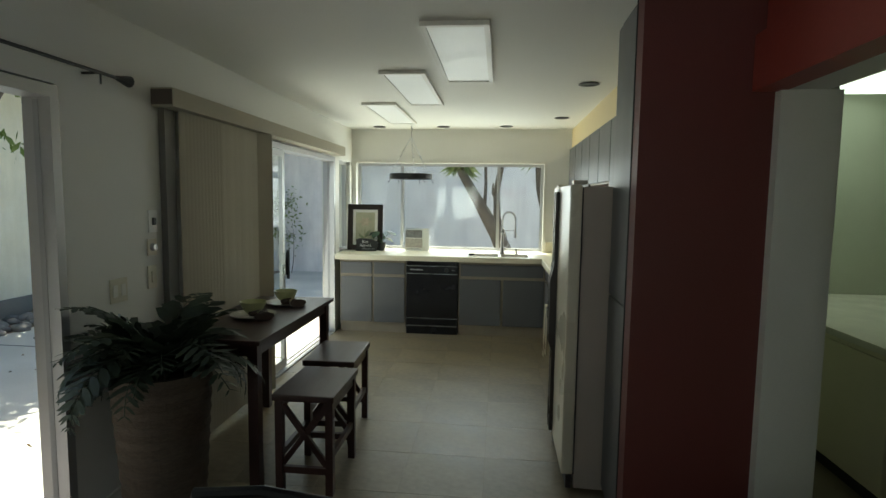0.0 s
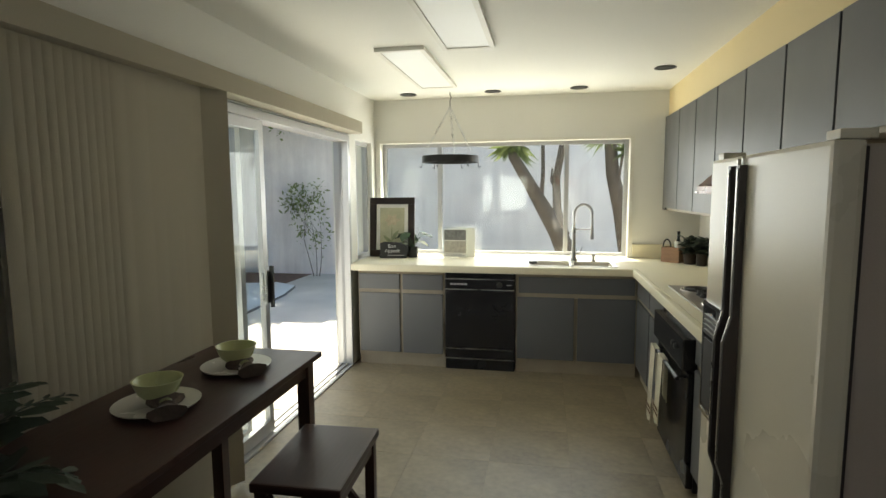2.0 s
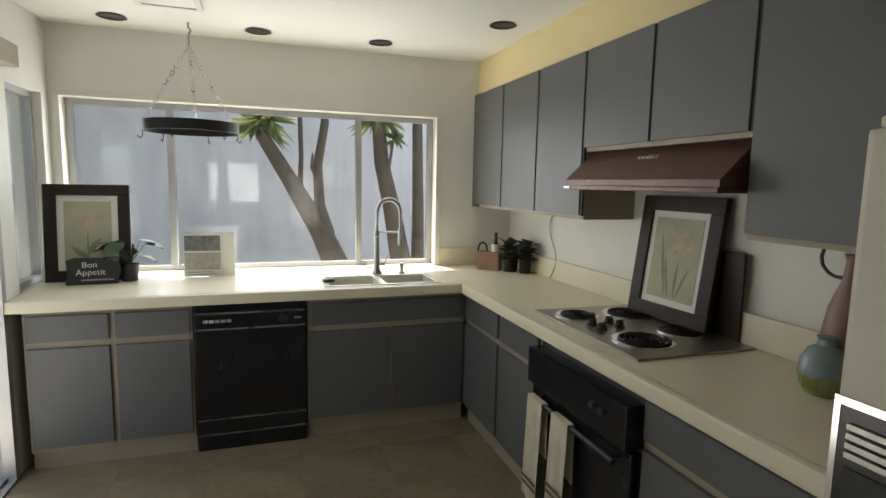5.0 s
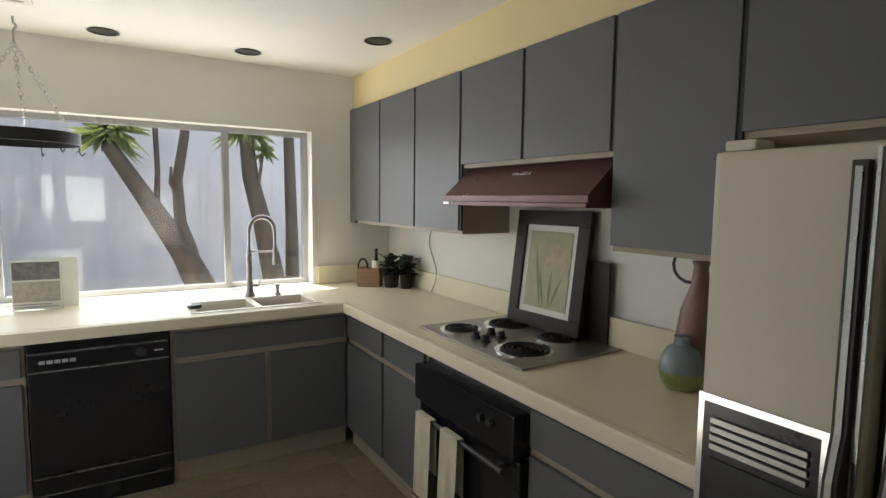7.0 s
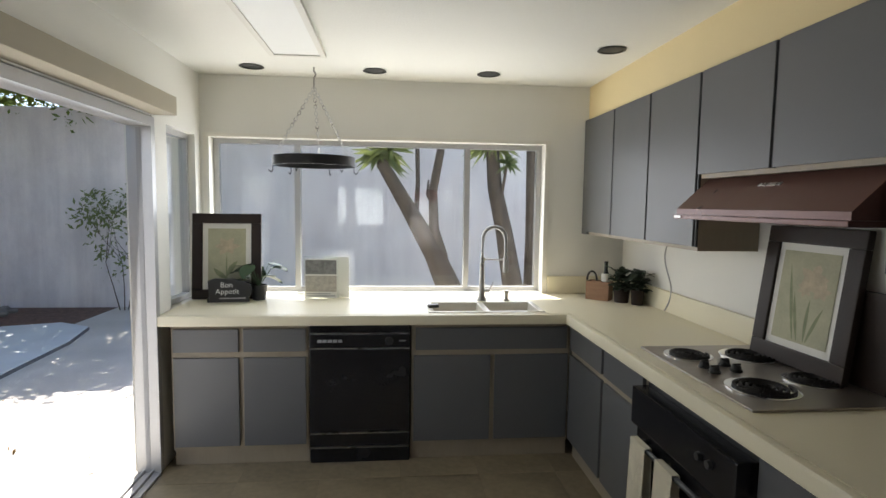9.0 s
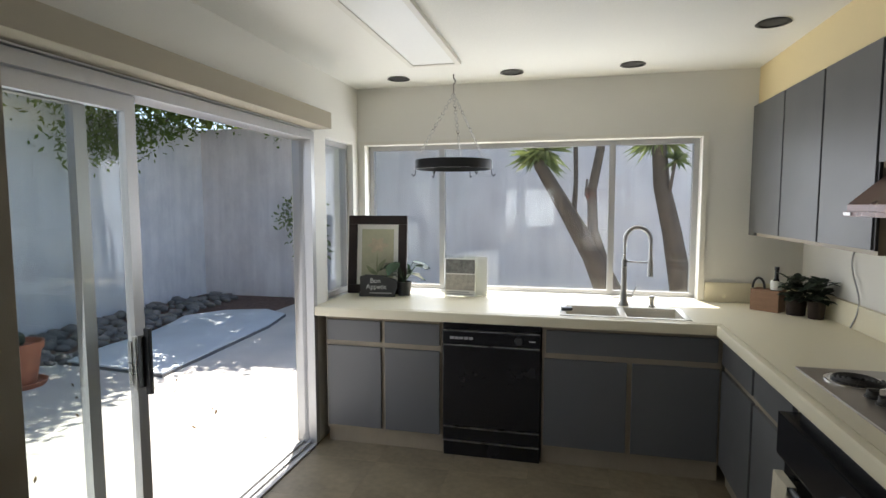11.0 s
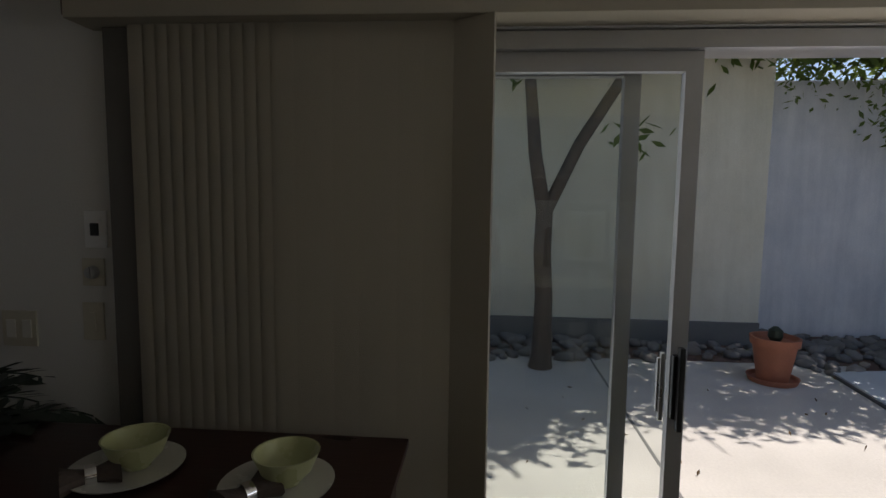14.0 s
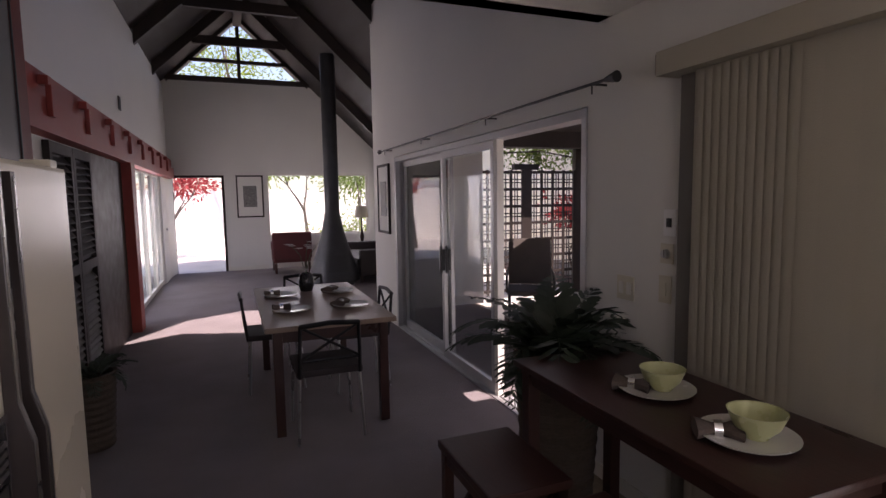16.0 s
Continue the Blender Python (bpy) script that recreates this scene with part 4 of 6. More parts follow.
g = thing("chalk_sign", (-1.235, 7.27, 0.916), "black wooden sign with white painted lettering", "sign", "", 6)
bm = bmesh.new()
prism(bm, [(-0.125, 0.0), (0.13, 0.0), (0.13, 0.03), (0.15, 0.07), (0.14, 0.12), (0.04, 0.15), (-0.08, 0.155), (-0.12, 0.14), (-0.115, 0.03), (-0.125, 0.03)], "y", -0.012, 0.012)
part("board", bm, BLACKPLASTIC, g)
CHALK = mat("white_lettering", (0.75, 0.75, 0.73), 0.7, var=0.05)
for txt, size, x, z in (("Bon", 0.048, -0.045, 0.098), ("Appetit", 0.048, -0.075, 0.055)):
    cu = bpy.data.curves.new("lettering", "FONT")
    cu.body, cu.size, cu.extrude = txt, size, 0.0008
    tmp = bpy.data.objects.new("lettering_tmp", cu)
    me = bpy.data.meshes.new_from_object(tmp)
    bpy.data.objects.remove(tmp)
    me.materials.append(CHALK)
    ob = new("lettering", me)
    ob.parent, ob.location, ob.rotation_euler = g, (x, -0.0135, z), (radians(90), 0, 0)
part("lettering_bar", boxes((-0.05, 0.11, -0.0135, -0.0121, 0.022, 0.03)), LABELGREY, g)


def heart_leaf(bm, at, size, yaw, tilt):
    m = Matrix.Translation(at) @ Matrix.Rotation(yaw, 4, "Z") @ Matrix.Rotation(tilt, 4, "Y")
    left, mid, right = [], [], []
    for i in range(6):
        u = i / 5
        wv = 0.50 * math.sin(math.pi * (0.12 + 0.88 * u)) ** 0.8 * (1 - 0.25 * u)
        droop = -0.25 * u * u
        left.append(bm.verts.new(m @ Vector((u * size, wv * size, (droop + 0.08) * size))))
        mid.append(bm.verts.new(m @ Vector((u * size, 0, droop * size))))
        right.append(bm.verts.new(m @ Vector((u * size, -wv * size, (droop + 0.08) * size))))
    for i in range(5):
        bm.faces.new((left[i], mid[i], mid[i + 1], left[i + 1]))
        bm.faces.new((mid[i], right[i], right[i + 1], mid[i + 1]))


POTLEAF = mat("houseplant_leaf", (0.035, 0.075, 0.03), 0.4, var=0.35, scale=14)
g = thing("potted_plant", (-1.06, 7.36, 0.916), "small leafy green plant in a black pot", "plant")
bm = bmesh.new()
lathe(bm, [(0.042, 0), (0.052, 0.09), (0.055, 0.10), (0.048, 0.10), (0.044, 0.085)], (0, 0, 0), 20)
part("pot", bm, BLACKPLASTIC, g, smooth=True)
rnd = random.Random(4)
for i in range(17):
    a = rnd.uniform(0, 6.28)
    tip = Vector((0.10 * math.cos(a) * rnd.uniform(0.4, 1.1), 0.07 * math.sin(a), 0.12 + rnd.uniform(0.0, 0.12)))
    bm = bmesh.new()
    rod(bm, (0, 0, 0.09), tip, 0.002, 5)
    heart_leaf(bm, tip, rnd.uniform(0.09, 0.135), a, rnd.uniform(-0.2, 0.5))
    part("leaf", bm, POTLEAF, g, smooth=True)

g = thing("flyer_stand", (-0.66, 7.40, 0.916), "white printed flyer in a clear stand", "flyer", "", -4)
FLYERGREY = mat("grey_photo_print", (0.20, 0.20, 0.19), 0.5, var=0.5, scale=30)
FLYERTAN = mat("tan_photo_print", (0.45, 0.42, 0.36), 0.5, var=0.3, scale=30)
sh = part("sheet", boxes((-0.11, 0.11, 0.0, 0.004, 0.004, 0.27)), PAPER, g)
part("photo", boxes((-0.105, 0.105, -0.0015, -0.0004, 0.165, 0.262)), FLYERGREY, sh, "dark grey photo print")
part("photo", boxes((-0.105, 0.105, -0.0015, -0.0004, 0.045, 0.155)), FLYERTAN, sh, "tan photo print")
for i in range(2):
    part("text_bar", boxes((-0.10, 0.095 - 0.03 * (i % 2), -0.0015, -0.0004, 0.014 + i * 0.014, 0.02 + i * 0.014)), LABELGREY, sh)
pl = part("stand", boxes((-0.115, 0.115, 0.0045, 0.0075, 0.0, 0.29), (-0.115, 0.115, 0.0075, 0.09, 0.0, 0.003)), GLASS, g, "clear acrylic stand")
g = thing("flyer_sheet", (-0.60, 7.46, 0.916), "white paper sheet standing behind the flyer", "paper", "", -12)
part("sheet", boxes((-0.05, 0.13, 0.0, 0.003, 0.0, 0.28)), PAPER, g)

CADDY = mat("tan_wood", (0.30, 0.17, 0.10), 0.55, var=0.2, scale=10, stretch=(1, 1, 4))
g = thing("wooden_caddy", (1.27, 7.33, 0.916), "tan wooden caddy holding a small bottle", "caddy", "", -40)
part("box", boxes((-0.08, 0.08, -0.05, 0.05, 0.0, 0.008), (-0.08, 0.08, -0.05, -0.042, 0.008, 0.13), (-0.08, 0.08, 0.042, 0.05, 0.008, 0.13), (-0.08, -0.072, -0.042, 0.042, 0.008, 0.13), (0.072, 0.08, -0.042, 0.042, 0.008, 0.13)), CADDY, g)
bm = bmesh.new()
tube(bm, [Vector((-0.055 + 0.035 * math.cos(a) , 0.0, 0.13 + 0.065 * math.sin(a))) for a in np.linspace(0, math.pi, 9)], 0.007, 6)
part("handle", bm, BLACKPLASTIC, g)
g = thing("sauce_bottle", (1.31, 7.32, 0.925), "small dark bottle with a pale label", "bottle")
bm = bmesh.new()
lathe(bm, [(0.028, 0), (0.03, 0.01), (0.03, 0.15), (0.012, 0.19), (0.011, 0.24), (0.013, 0.24), (0.013, 0.26)], (0, 0, 0), 18)
part("bottle_body", bm, BLACK, g, smooth=True)
bm = bmesh.new()
lathe(bm, [(0.0306, 0.12), (0.0308, 0.12), (0.0308, 0.175), (0.0306, 0.175)], (0, 0, 0), 18)
part("bottle_label", bm, PAPER, g, smooth=True)
for px, py, sz, lab in ((1.385, 7.22, 0.055, "dark wicker basket with green herb sprigs"), (1.45, 7.12, 0.045, "small dark pot with green herb sprigs")):
    g = thing("herb_basket", (px, py, 0.916), lab, "plant", "herb pots on the worktop")
    bm = bmesh.new()
    lathe(bm, [(sz * 0.85, 0), (sz, 0.09), (sz * 1.05, 0.10), (sz * 0.9, 0.10), (sz * 0.85, 0.085)], (0, 0, 0), 16)
    part("pot", bm, FRAMEBROWN, g, smooth=True)
    rnd = random.Random(int(px * 100))
    bm = bmesh.new()
    for i in range(130):
        a, rr = rnd.uniform(0, 6.28), rnd.uniform(0, sz * 1.2)
        heart_leaf(bm, (rr * math.cos(a), rr * math.sin(a), 0.09 + rnd.uniform(0, 0.13)), rnd.uniform(0.03, 0.06), a, rnd.uniform(-0.9, 0.3))
    tagged(part("foliage", bm, DARKLEAF, g), kind="stuff")
g = thing("power_cord", (0, 0, 0), "thin grey cord hanging under the wall cabinets", "cord")
bm = bmesh.new()
tube(bm, [Vector((1.535 - 0.02 * u * u, 6.90 + 0.05 * math.sin(u * 6.5) - 0.03 * u, 1.362 - 0.441 * u)) for u in np.linspace(0, 1, 22)], 0.004, 6)
part("cable", bm, LABELGREY, g)

g = thing("ceramic_jug", (1.33, 4.88, 0.916), "blue and olive glazed ceramic jug", "jug")
bm = bmesh.new()
lathe(bm, [(0.05, 0), (0.066, 0.02), (0.072, 0.06)], (0, 0, 0), 24)
part("foot", bm, VGREEN, g, "olive glazed lower half", True)
bm = bmesh.new()
lathe(bm, [(0.0722, 0.06), (0.068, 0.10), (0.050, 0.135), (0.026, 0.150), (0.024, 0.168), (0.030, 0.176), (0.020, 0.176)], (0, 0, 0), 24)
part("shoulder", bm, VBLUE, g, "blue glazed shoulder", True)
g = thing("gourd_bottle", (1.45, 4.905, 0.916), "tall brown gourd bottle with a black loop handle", "bottle")
bm = bmesh.new()
lathe(bm, [(0.04, 0), (0.07, 0.03), (0.078, 0.12), (0.06, 0.25), (0.03, 0.34), (0.024, 0.40), (0.03, 0.42), (0.02, 0.42)], (0, 0, 0), 24)
part("bottle_body", bm, VBROWN, g, smooth=True)
bm = bmesh.new()
tube(bm, [Vector((0.0, 0.045 + 0.065 * math.cos(a), 0.40 + 0.06 * math.sin(a))) for a in np.linspace(0, 2 * math.pi, 15)], 0.006, 6)
part("loop_handle", bm, BLACKPLASTIC, g)

# ---- bar table with stools and place settings ----
t = thing("bar_table", (-1.085, 4.0, 0), "dark mahogany wooden bar table beside the blind", "table")
part("tabletop", boxes((-0.275, 0.275, -0.62, 0.62, 0.80, 0.825), bevel=0.005), DARKWOOD, t)
part("apron", boxes((-0.235, 0.235, -0.575, -0.557, 0.73, 0.7995), (-0.235, 0.235, 0.557, 0.575, 0.73, 0.7995), (-0.235, -0.217, -0.557, 0.557, 0.73, 0.7995), (0.217, 0.235, -0.557, 0.557, 0.73, 0.7995)), DARKWOOD, t)
for x in (-0.235, 0.235):
    for y in (-0.575, 0.575):
        bm = bmesh.new()
        sx, sy = (1 if x < 0 else -1), (1 if y < 0 else -1)
        box(bm, x - sx * 0.012, x + sx * 0.043, y - sy * 0.012, y + sy * 0.043, 0, 0.7995, 0.003)
        part("leg", bm, DARKWOOD, t)


def stool(at, turn, label):
    t = thing("bar_stool", at, label, "stool", "stools at the bar table", turn)
    bm = bmesh.new()
    box(bm, -0.165, 0.165, -0.245, 0.245, 0.505, 0.54, 0.008)
    part("seat", bm, DARKWOOD, t)
    for x in (-0.135, 0.135):
        for y in (-0.21, 0.21):
            bm = bmesh.new()
            box(bm, x - 0.02, x + 0.02, y - 0.02, y + 0.02, 0, 0.5045, 0.002)
            part("leg", bm, DARKWOOD, t)
    for y in (-0.21, 0.21):
        for a, b in (((-0.118, 0.16), (0.118, 0.48)), ((0.118, 0.16), (-0.118, 0.48))):
            bm = bmesh.new()
            box(bm, -0.5, 0.5, -0.010, 0.010, -0.015, 0.015)
            d = Vector((b[0] - a[0], 0, b[1] - a[1]))
            m = Matrix.Translation(((a[0] + b[0]) / 2, y + (0.004 if a[0] < 0 else -0.004), (a[1] + b[1]) / 2)) @ Matrix.Rotation(-math.atan2(d.z, d.x), 4, "Y") @ Matrix.Diagonal((d.length, 1, 1, 1))
            bmesh.ops.transform(bm, verts=bm.verts, matrix=m)
            part("cross_brace", bm, DARKWOOD, t)
        part("stretcher", boxes((-0.115, 0.115, y - 0.012, y + 0.012, 0.11, 0.145)), DARKWOOD, t)
    for x in (-0.135, 0.135):
        part("stretcher", boxes((x - 0.012, x + 0.012, -0.19, 0.19, 0.19, 0.225)), DARKWOOD, t)
        part("seat_rail", boxes((x - 0.012, x + 0.012, -0.19, 0.19, 0.45, 0.5045)), DARKWOOD, t)
    return t


first_stool = stool((-0.60, 3.655, 0), 0, "dark mahogany bar stool with crossed braces")
copy_thing(first_stool, pose(-0.665, 4.25, 0, 0, 0, 2))

BOWLGREEN = mat("pale_green_ceramic", (0.50, 0.52, 0.27), 0.3, var=0.06, scale=6)
PLATEWHITE = mat("white_ceramic", (0.62, 0.61, 0.55), 0.25, var=0.05)
NAPKIN = mat("brown_napkin_cloth", (0.10, 0.075, 0.06), 0.9, var=0.3, scale=20, bump=0.4)


def place_setting(x, y, z, group, bowl_mat, turn=0, bowl=True):
    g = thing("dinner_plate", (x, y, z), "white ceramic dinner plate laid on the table", "plate", group, turn)
    bm = bmesh.new()
    lathe(bm, [(0.075, 0), (0.08, 0.003), (0.135, 0.014), (0.137, 0.018), (0.085, 0.008), (0.02, 0.006)], (0, 0, 0), 36)
    part("dish", bm, PLATEWHITE, g, smooth=True)
    if bowl:
        g = thing("soup_bowl", (x - 0.01, y + 0.02, z + 0.010), "pale green ceramic bowl on a plate", "bowl", group)
        bm = bmesh.new()
        lathe(bm, [(0.032, 0), (0.034, 0.006), (0.062, 0.035), (0.078, 0.075), (0.081, 0.080), (0.076, 0.079), (0.058, 0.036), (0.02, 0.012)], (0, 0, 0), 36)
        part("body", bm, bowl_mat, g, smooth=True)
    g = thing("napkin", (x + 0.07, y - 0.045, z + 0.018), "folded brown cloth napkin in a ring", "napkin", group, turn + 30)
    bm = bmesh.new()
    n = 9
    rows = []
    for i in range(n):
        u = i / (n - 1) * 2 - 1
        wv = 0.018 + 0.042 * abs(u) ** 1.3
        hh = 0.016 + 0.012 * abs(u)
        rows.append([bm.verts.new((wv * math.cos(a) * (1 + 0.15 * math.sin(5 * a)), u * 0.062, hh * math.sin(a) + 0.004)) for a in np.linspace(0, 2 * math.pi, 13)[:-1]])
    for r0, r1 in zip(rows, rows[1:]):
        for j in range(12):
            bm.faces.new((r0[j], r0[(j + 1) % 12], r1[(j + 1) % 12], r1[j]))
    bm.faces.new(rows[0]), bm.faces.new(rows[-1][::-1])
    part("cloth", bm, NAPKIN, g, smooth=True)
    bm = bmesh.new()
    lathe(bm, [(0.024, -0.012), (0.026, -0.012), (0.026, 0.012), (0.024, 0.012)], (0, 0, 0), 20)
    bmesh.ops.transform(bm, verts=bm.verts, matrix=pose(0, 0, 0.005, 90))
    part("napkin_ring", bm, CHROME, g, "shiny napkin ring", True)


place_setting(-1.10, 3.93, 0.8255, "place settings on the bar table", BOWLGREEN, 10)
place_setting(-1.06, 4.34, 0.8255, "place settings on the bar table", BOWLGREEN, 24)


def fern(at, pot_h, pot_r, fronds, reach, label, pot_mat, seed, leaf_mat):
    t = thing("fern_plant", at, label, "plant", "ferns on the floor")
    bm = bmesh.new()
    prof = []
    for i in range(22):
        u = i / 21
        prof.append((pot_r * (0.78 + 0.22 * u) + 0.006 * (i % 2), u * pot_h))
    prof += [(pot_r * 0.9, pot_h), (pot_r * 0.85, pot_h - 0.05)]
    lathe(bm, prof, (0, 0, 0), 40)
    part("basket", bm, pot_mat, t, "tall dark woven basket")
    rnd = random.Random(seed)
    for i in range(fronds):
        a = rnd.uniform(0, 6.28)
        up = rnd.uniform(0.45, 1.3)
        L = reach * rnd.uniform(0.6, 1.05)
        pts = []
        cur = Vector((0.04 * math.cos(a), 0.04 * math.sin(a), pot_h - 0.05))
        el = up + 0.35
        droop = rnd.uniform(0.10, 0.27)
        for s in range(13):
            pts.append(cur.copy())
            cur = cur + Vector((math.cos(a) * math.cos(el), math.sin(a) * math.cos(el), math.sin(el))) * L / 12
            el -= droop
        bm = bmesh.new()
        for p0, p1 in zip(pts, pts[1:]):
            rod(bm, p0, p1, 0.0025, 4)
        side = Vector((-math.sin(a), math.cos(a), 0))
        for s in range(2, 13):
            u = s / 12
            d = (pts[min(s + 1, 12)] - pts[s - 1]).normalized()
            ll = L * 0.24 * math.sin(math.pi * (0.25 + 0.7 * u)) + 0.015
            for sg in (1, -1):
                tip = pts[s] + (side * sg + d * 0.7).normalized() * ll + Vector((0, 0, rnd.uniform(-0.25, 0.05) * ll))
                wv = d * ll * 0.17
                near, far = pts[s].lerp(tip, 0.28), pts[s].lerp(tip, 0.72)
                v = [bm.verts.new(q) for q in (pts[s], near - wv, far - wv, tip, far + wv + Vector((0, 0, 0.004)), near + wv + Vector((0, 0, 0.004)))]
                bm.faces.new(v)
        part("frond", bm, leaf_mat, t)
    return t


fern((-1.19, 3.16, 0), 0.74, 0.22, 54, 0.60, "bushy dark fern in a tall woven basket", BASKET, 11, DARKLEAF)
fern((1.20, 1.55, 0), 0.48, 0.15, 20, 0.34, "dark fern in a woven basket beside the hall wall", BASKET, 21, DARKLEAF)

# ---- dining room ----
TABLETAN = mat("brown_table_top", (0.26, 0.19, 0.145), 0.35, var=0.2, scale=5, stretch=(1, 0.2, 1))
t = thing("dining_table", (-0.27, 1.12, 0), "brown wooden dining table laid for a meal", "table")
part("tabletop", boxes((-0.43, 0.43, -0.83, 0.83, 0.705, 0.74), bevel=0.006), TABLETAN, t)
part("apron", boxes((-0.36, 0.36, -0.76, -0.74, 0.62, 0.7045), (-0.36, 0.36, 0.74, 0.76, 0.62, 0.7045), (-0.36, -0.34, -0.74, 0.74, 0.62, 0.7045), (0.34, 0.36, -0.74, 0.74, 0.62, 0.7045)), DARKWOOD, t)
for x in (-0.35, 0.35):
    for y in (-0.75, 0.75):
        part("leg", boxes((x - 0.03, x + 0.03, y - 0.03, y + 0.03, 0, 0.7045), bevel=0.004), DARKWOOD, t)
SEATPAD = mat("dark_seat_cushion", (0.03, 0.022, 0.022), 0.7, var=0.25, bump=0.2)


def dining_chair(at, turn):
    t = thing("dining_chair", at, "dark dining chair with crossed back and metal legs", "chair", "chairs round the dining table", turn)
    part("seat", boxes((-0.21, 0.21, -0.21, 0.21, 0.43, 0.475), bevel=0.015), SEATPAD, t)
    for x in (-0.19, 0.19):
        bm = bmesh.new()
        tube(bm, [Vector((x, 0.21, 0.43)), Vector((x * 0.98, 0.235, 0.60)), Vector((x * 0.95, 0.25, 0.77))], 0.012)
        part("back_post", bm, IRON, t)
        for y in (-0.19, 0.19):
            bm = bmesh.new()
            rod(bm, (x * 1.1, y * 1.12, 0), (x, y, 0.43), 0.009, 8, 0.011)
            part("leg", bm, STEEL, t, "slim chrome leg")
    bm = bmesh.new()
    tube(bm, [Vector((-0.185, 0.25, 0.765)), Vector((0, 0.258, 0.78)), Vector((0.185, 0.25, 0.765))], 0.016)
    part("top_rail", bm, IRON, t)
    bm = bmesh.new()
    rod(bm, (-0.185, 0.225, 0.54), (0.185, 0.225, 0.54), 0.010)
    part("lower_rail", bm, IRON, t)
    for s in (1, -1):
        bm = bmesh.new()
        rod(bm, (-0.185 * s, 0.226, 0.545), (0.185 * s, 0.25, 0.765), 0.009)
        part("back_cross", bm, IRON, t)
    return t


ch = dining_chair((-0.22, 1.86, 0), 0)
copy_thing(ch, pose(0.03, 0.80, 0, 0, 0, -90))
copy_thing(ch, pose(-0.62, 1.05, 0, 0, 0, 90))
copy_thing(ch, pose(-0.33, 0.12, 0, 0, 0, 180))
for x, y in ((-0.06, 1.45), (-0.49, 1.45), (-0.04, 0.8), (-0.52, 0.8)):
    place_setting(x, y, 0.7405, "place settings on the dining table", PLATEWHITE, 60 if x > -0.3 else -60, False)
ORCHID = mat("white_orchid_petal", (0.75, 0.74, 0.72), 0.6, var=0.05)
g = thing("orchid_vase", (-0.27, 0.62, 0.7405), "white orchid in a dark vase on the table", "flowers")
bm = bmesh.new()
lathe(bm, [(0.05, 0), (0.07, 0.05), (0.06, 0.14), (0.04, 0.16), (0.036, 0.15)], (0, 0, 0), 20)
part("vase", bm, BLACK, g, smooth=True)
bm = bmesh.new()
for a in (0.4, 2.4, 4.4):
    tube(bm, [Vector((0, 0, 0.14)), Vector((0.05 * math.cos(a), 0.05 * math.sin(a), 0.32)), Vector((0.14 * math.cos(a), 0.14 * math.sin(a), 0.42))], 0.003, 5)
part("flower_stem", bm, POTLEAF, g)
rnd = random.Random(8)
for i in range(14):
    a = (0.4, 2.4, 4.4)[i % 3] + rnd.uniform(-0.3, 0.3)
    rr = rnd.uniform(0.05, 0.15)
    bm = bmesh.new()
    for k2 in range(5):
        heart_leaf(bm, (rr * math.cos(a), rr * math.sin(a), 0.34 + rr * 0.5), 0.035, k2 * 1.256, -0.4)
    part("blossom", bm, ORCHID, g)

# ---- hall side: red beam, columns and doors ----
bm = boxes((1.38, 1.498, YS + 0.01, 3.135, 2.00, 2.22), (1.42, 1.498, YS + 0.01, 3.135, 2.24, 2.40))
be = tagged(mesh_object("red_beam", bm, REDBEAM), "long red painted beam along the hall wall", "beam", kind="structure")
for i in range(9):
    y = 2.2 - i * 1.0
    part("beam_bracket", boxes((1.345, 1.3795, y - 0.04, y + 0.04, 2.10, 2.30), (1.36, 1.4195, y - 0.04, y + 0.04, 2.3005, 2.36), bevel=0.006), REDBEAM, be)
setting("red_column", boxes((1.36, 1.498, -1.98, -1.72, 0, 1.999), bevel=0.006), REDBEAM, "red painted column under the beam", "column")
LOUVRE = mat("dark_brown_louvre", (0.03, 0.024, 0.021), 0.65, var=0.3, scale=8, spec=0.25)
for y0 in (0.96, 0.36):
    lv = tagged(new("louvre_door"), "dark brown louvred closet door", "door", kind="structure")
    y1 = y0 - 0.59
    part("door_stile", boxes((1.455, 1.495, y1, y1 + 0.06, 0.02, 1.98), (1.455, 1.495, y0 - 0.06, y0, 0.02, 1.98), (1.455, 1.495, y1 + 0.06, y0 - 0.06, 0.02, 0.14), (1.455, 1.495, y1 + 0.06, y0 - 0.06, 1.90, 1.98), (1.4551, 1.4949, y1 + 0.06, y0 - 0.06, 0.98, 1.06)), LOUVRE, lv)
    part("door_back", boxes((1.4952, 1.4975, y1, y0, 0.02, 1.98)), LOUVRE, lv)
    for i in range(31):
        z = 0.15 + i * 0.056
        if 0.92 < z < 1.06:
            continue
        bm = bmesh.new()
        prism(bm, [(1.458, z), (1.492, z + 0.045), (1.492, z + 0.053), (1.458, z + 0.008)], "y", y1 + 0.061, y0 - 0.061)
        part("louvre_slat", bm, LOUVRE, lv)
tagged(setting("hall_door", boxes((1.462, 1.497, -1.70, -0.26, 0.0, 1.99), bevel=0.004), FRAMEBROWN, "plain dark brown hall door", "door"))
window_unit("window_hall", "x", 1.56, -5.8, -2.1, 0.02, 2.05, (-3.02, -3.95, -4.88), "row of glazed white doors along the hall", 0.06, 0.07, WHITEWOOD)
v = thing("wall_vent", (1.497, -2.1, 2.72), "small dark wall vent high on the wall", "vent")
part("grille", boxes((-0.012, 0, -0.06, 0.06, -0.08, 0.08), bevel=0.003), BLACKPLASTIC, v)

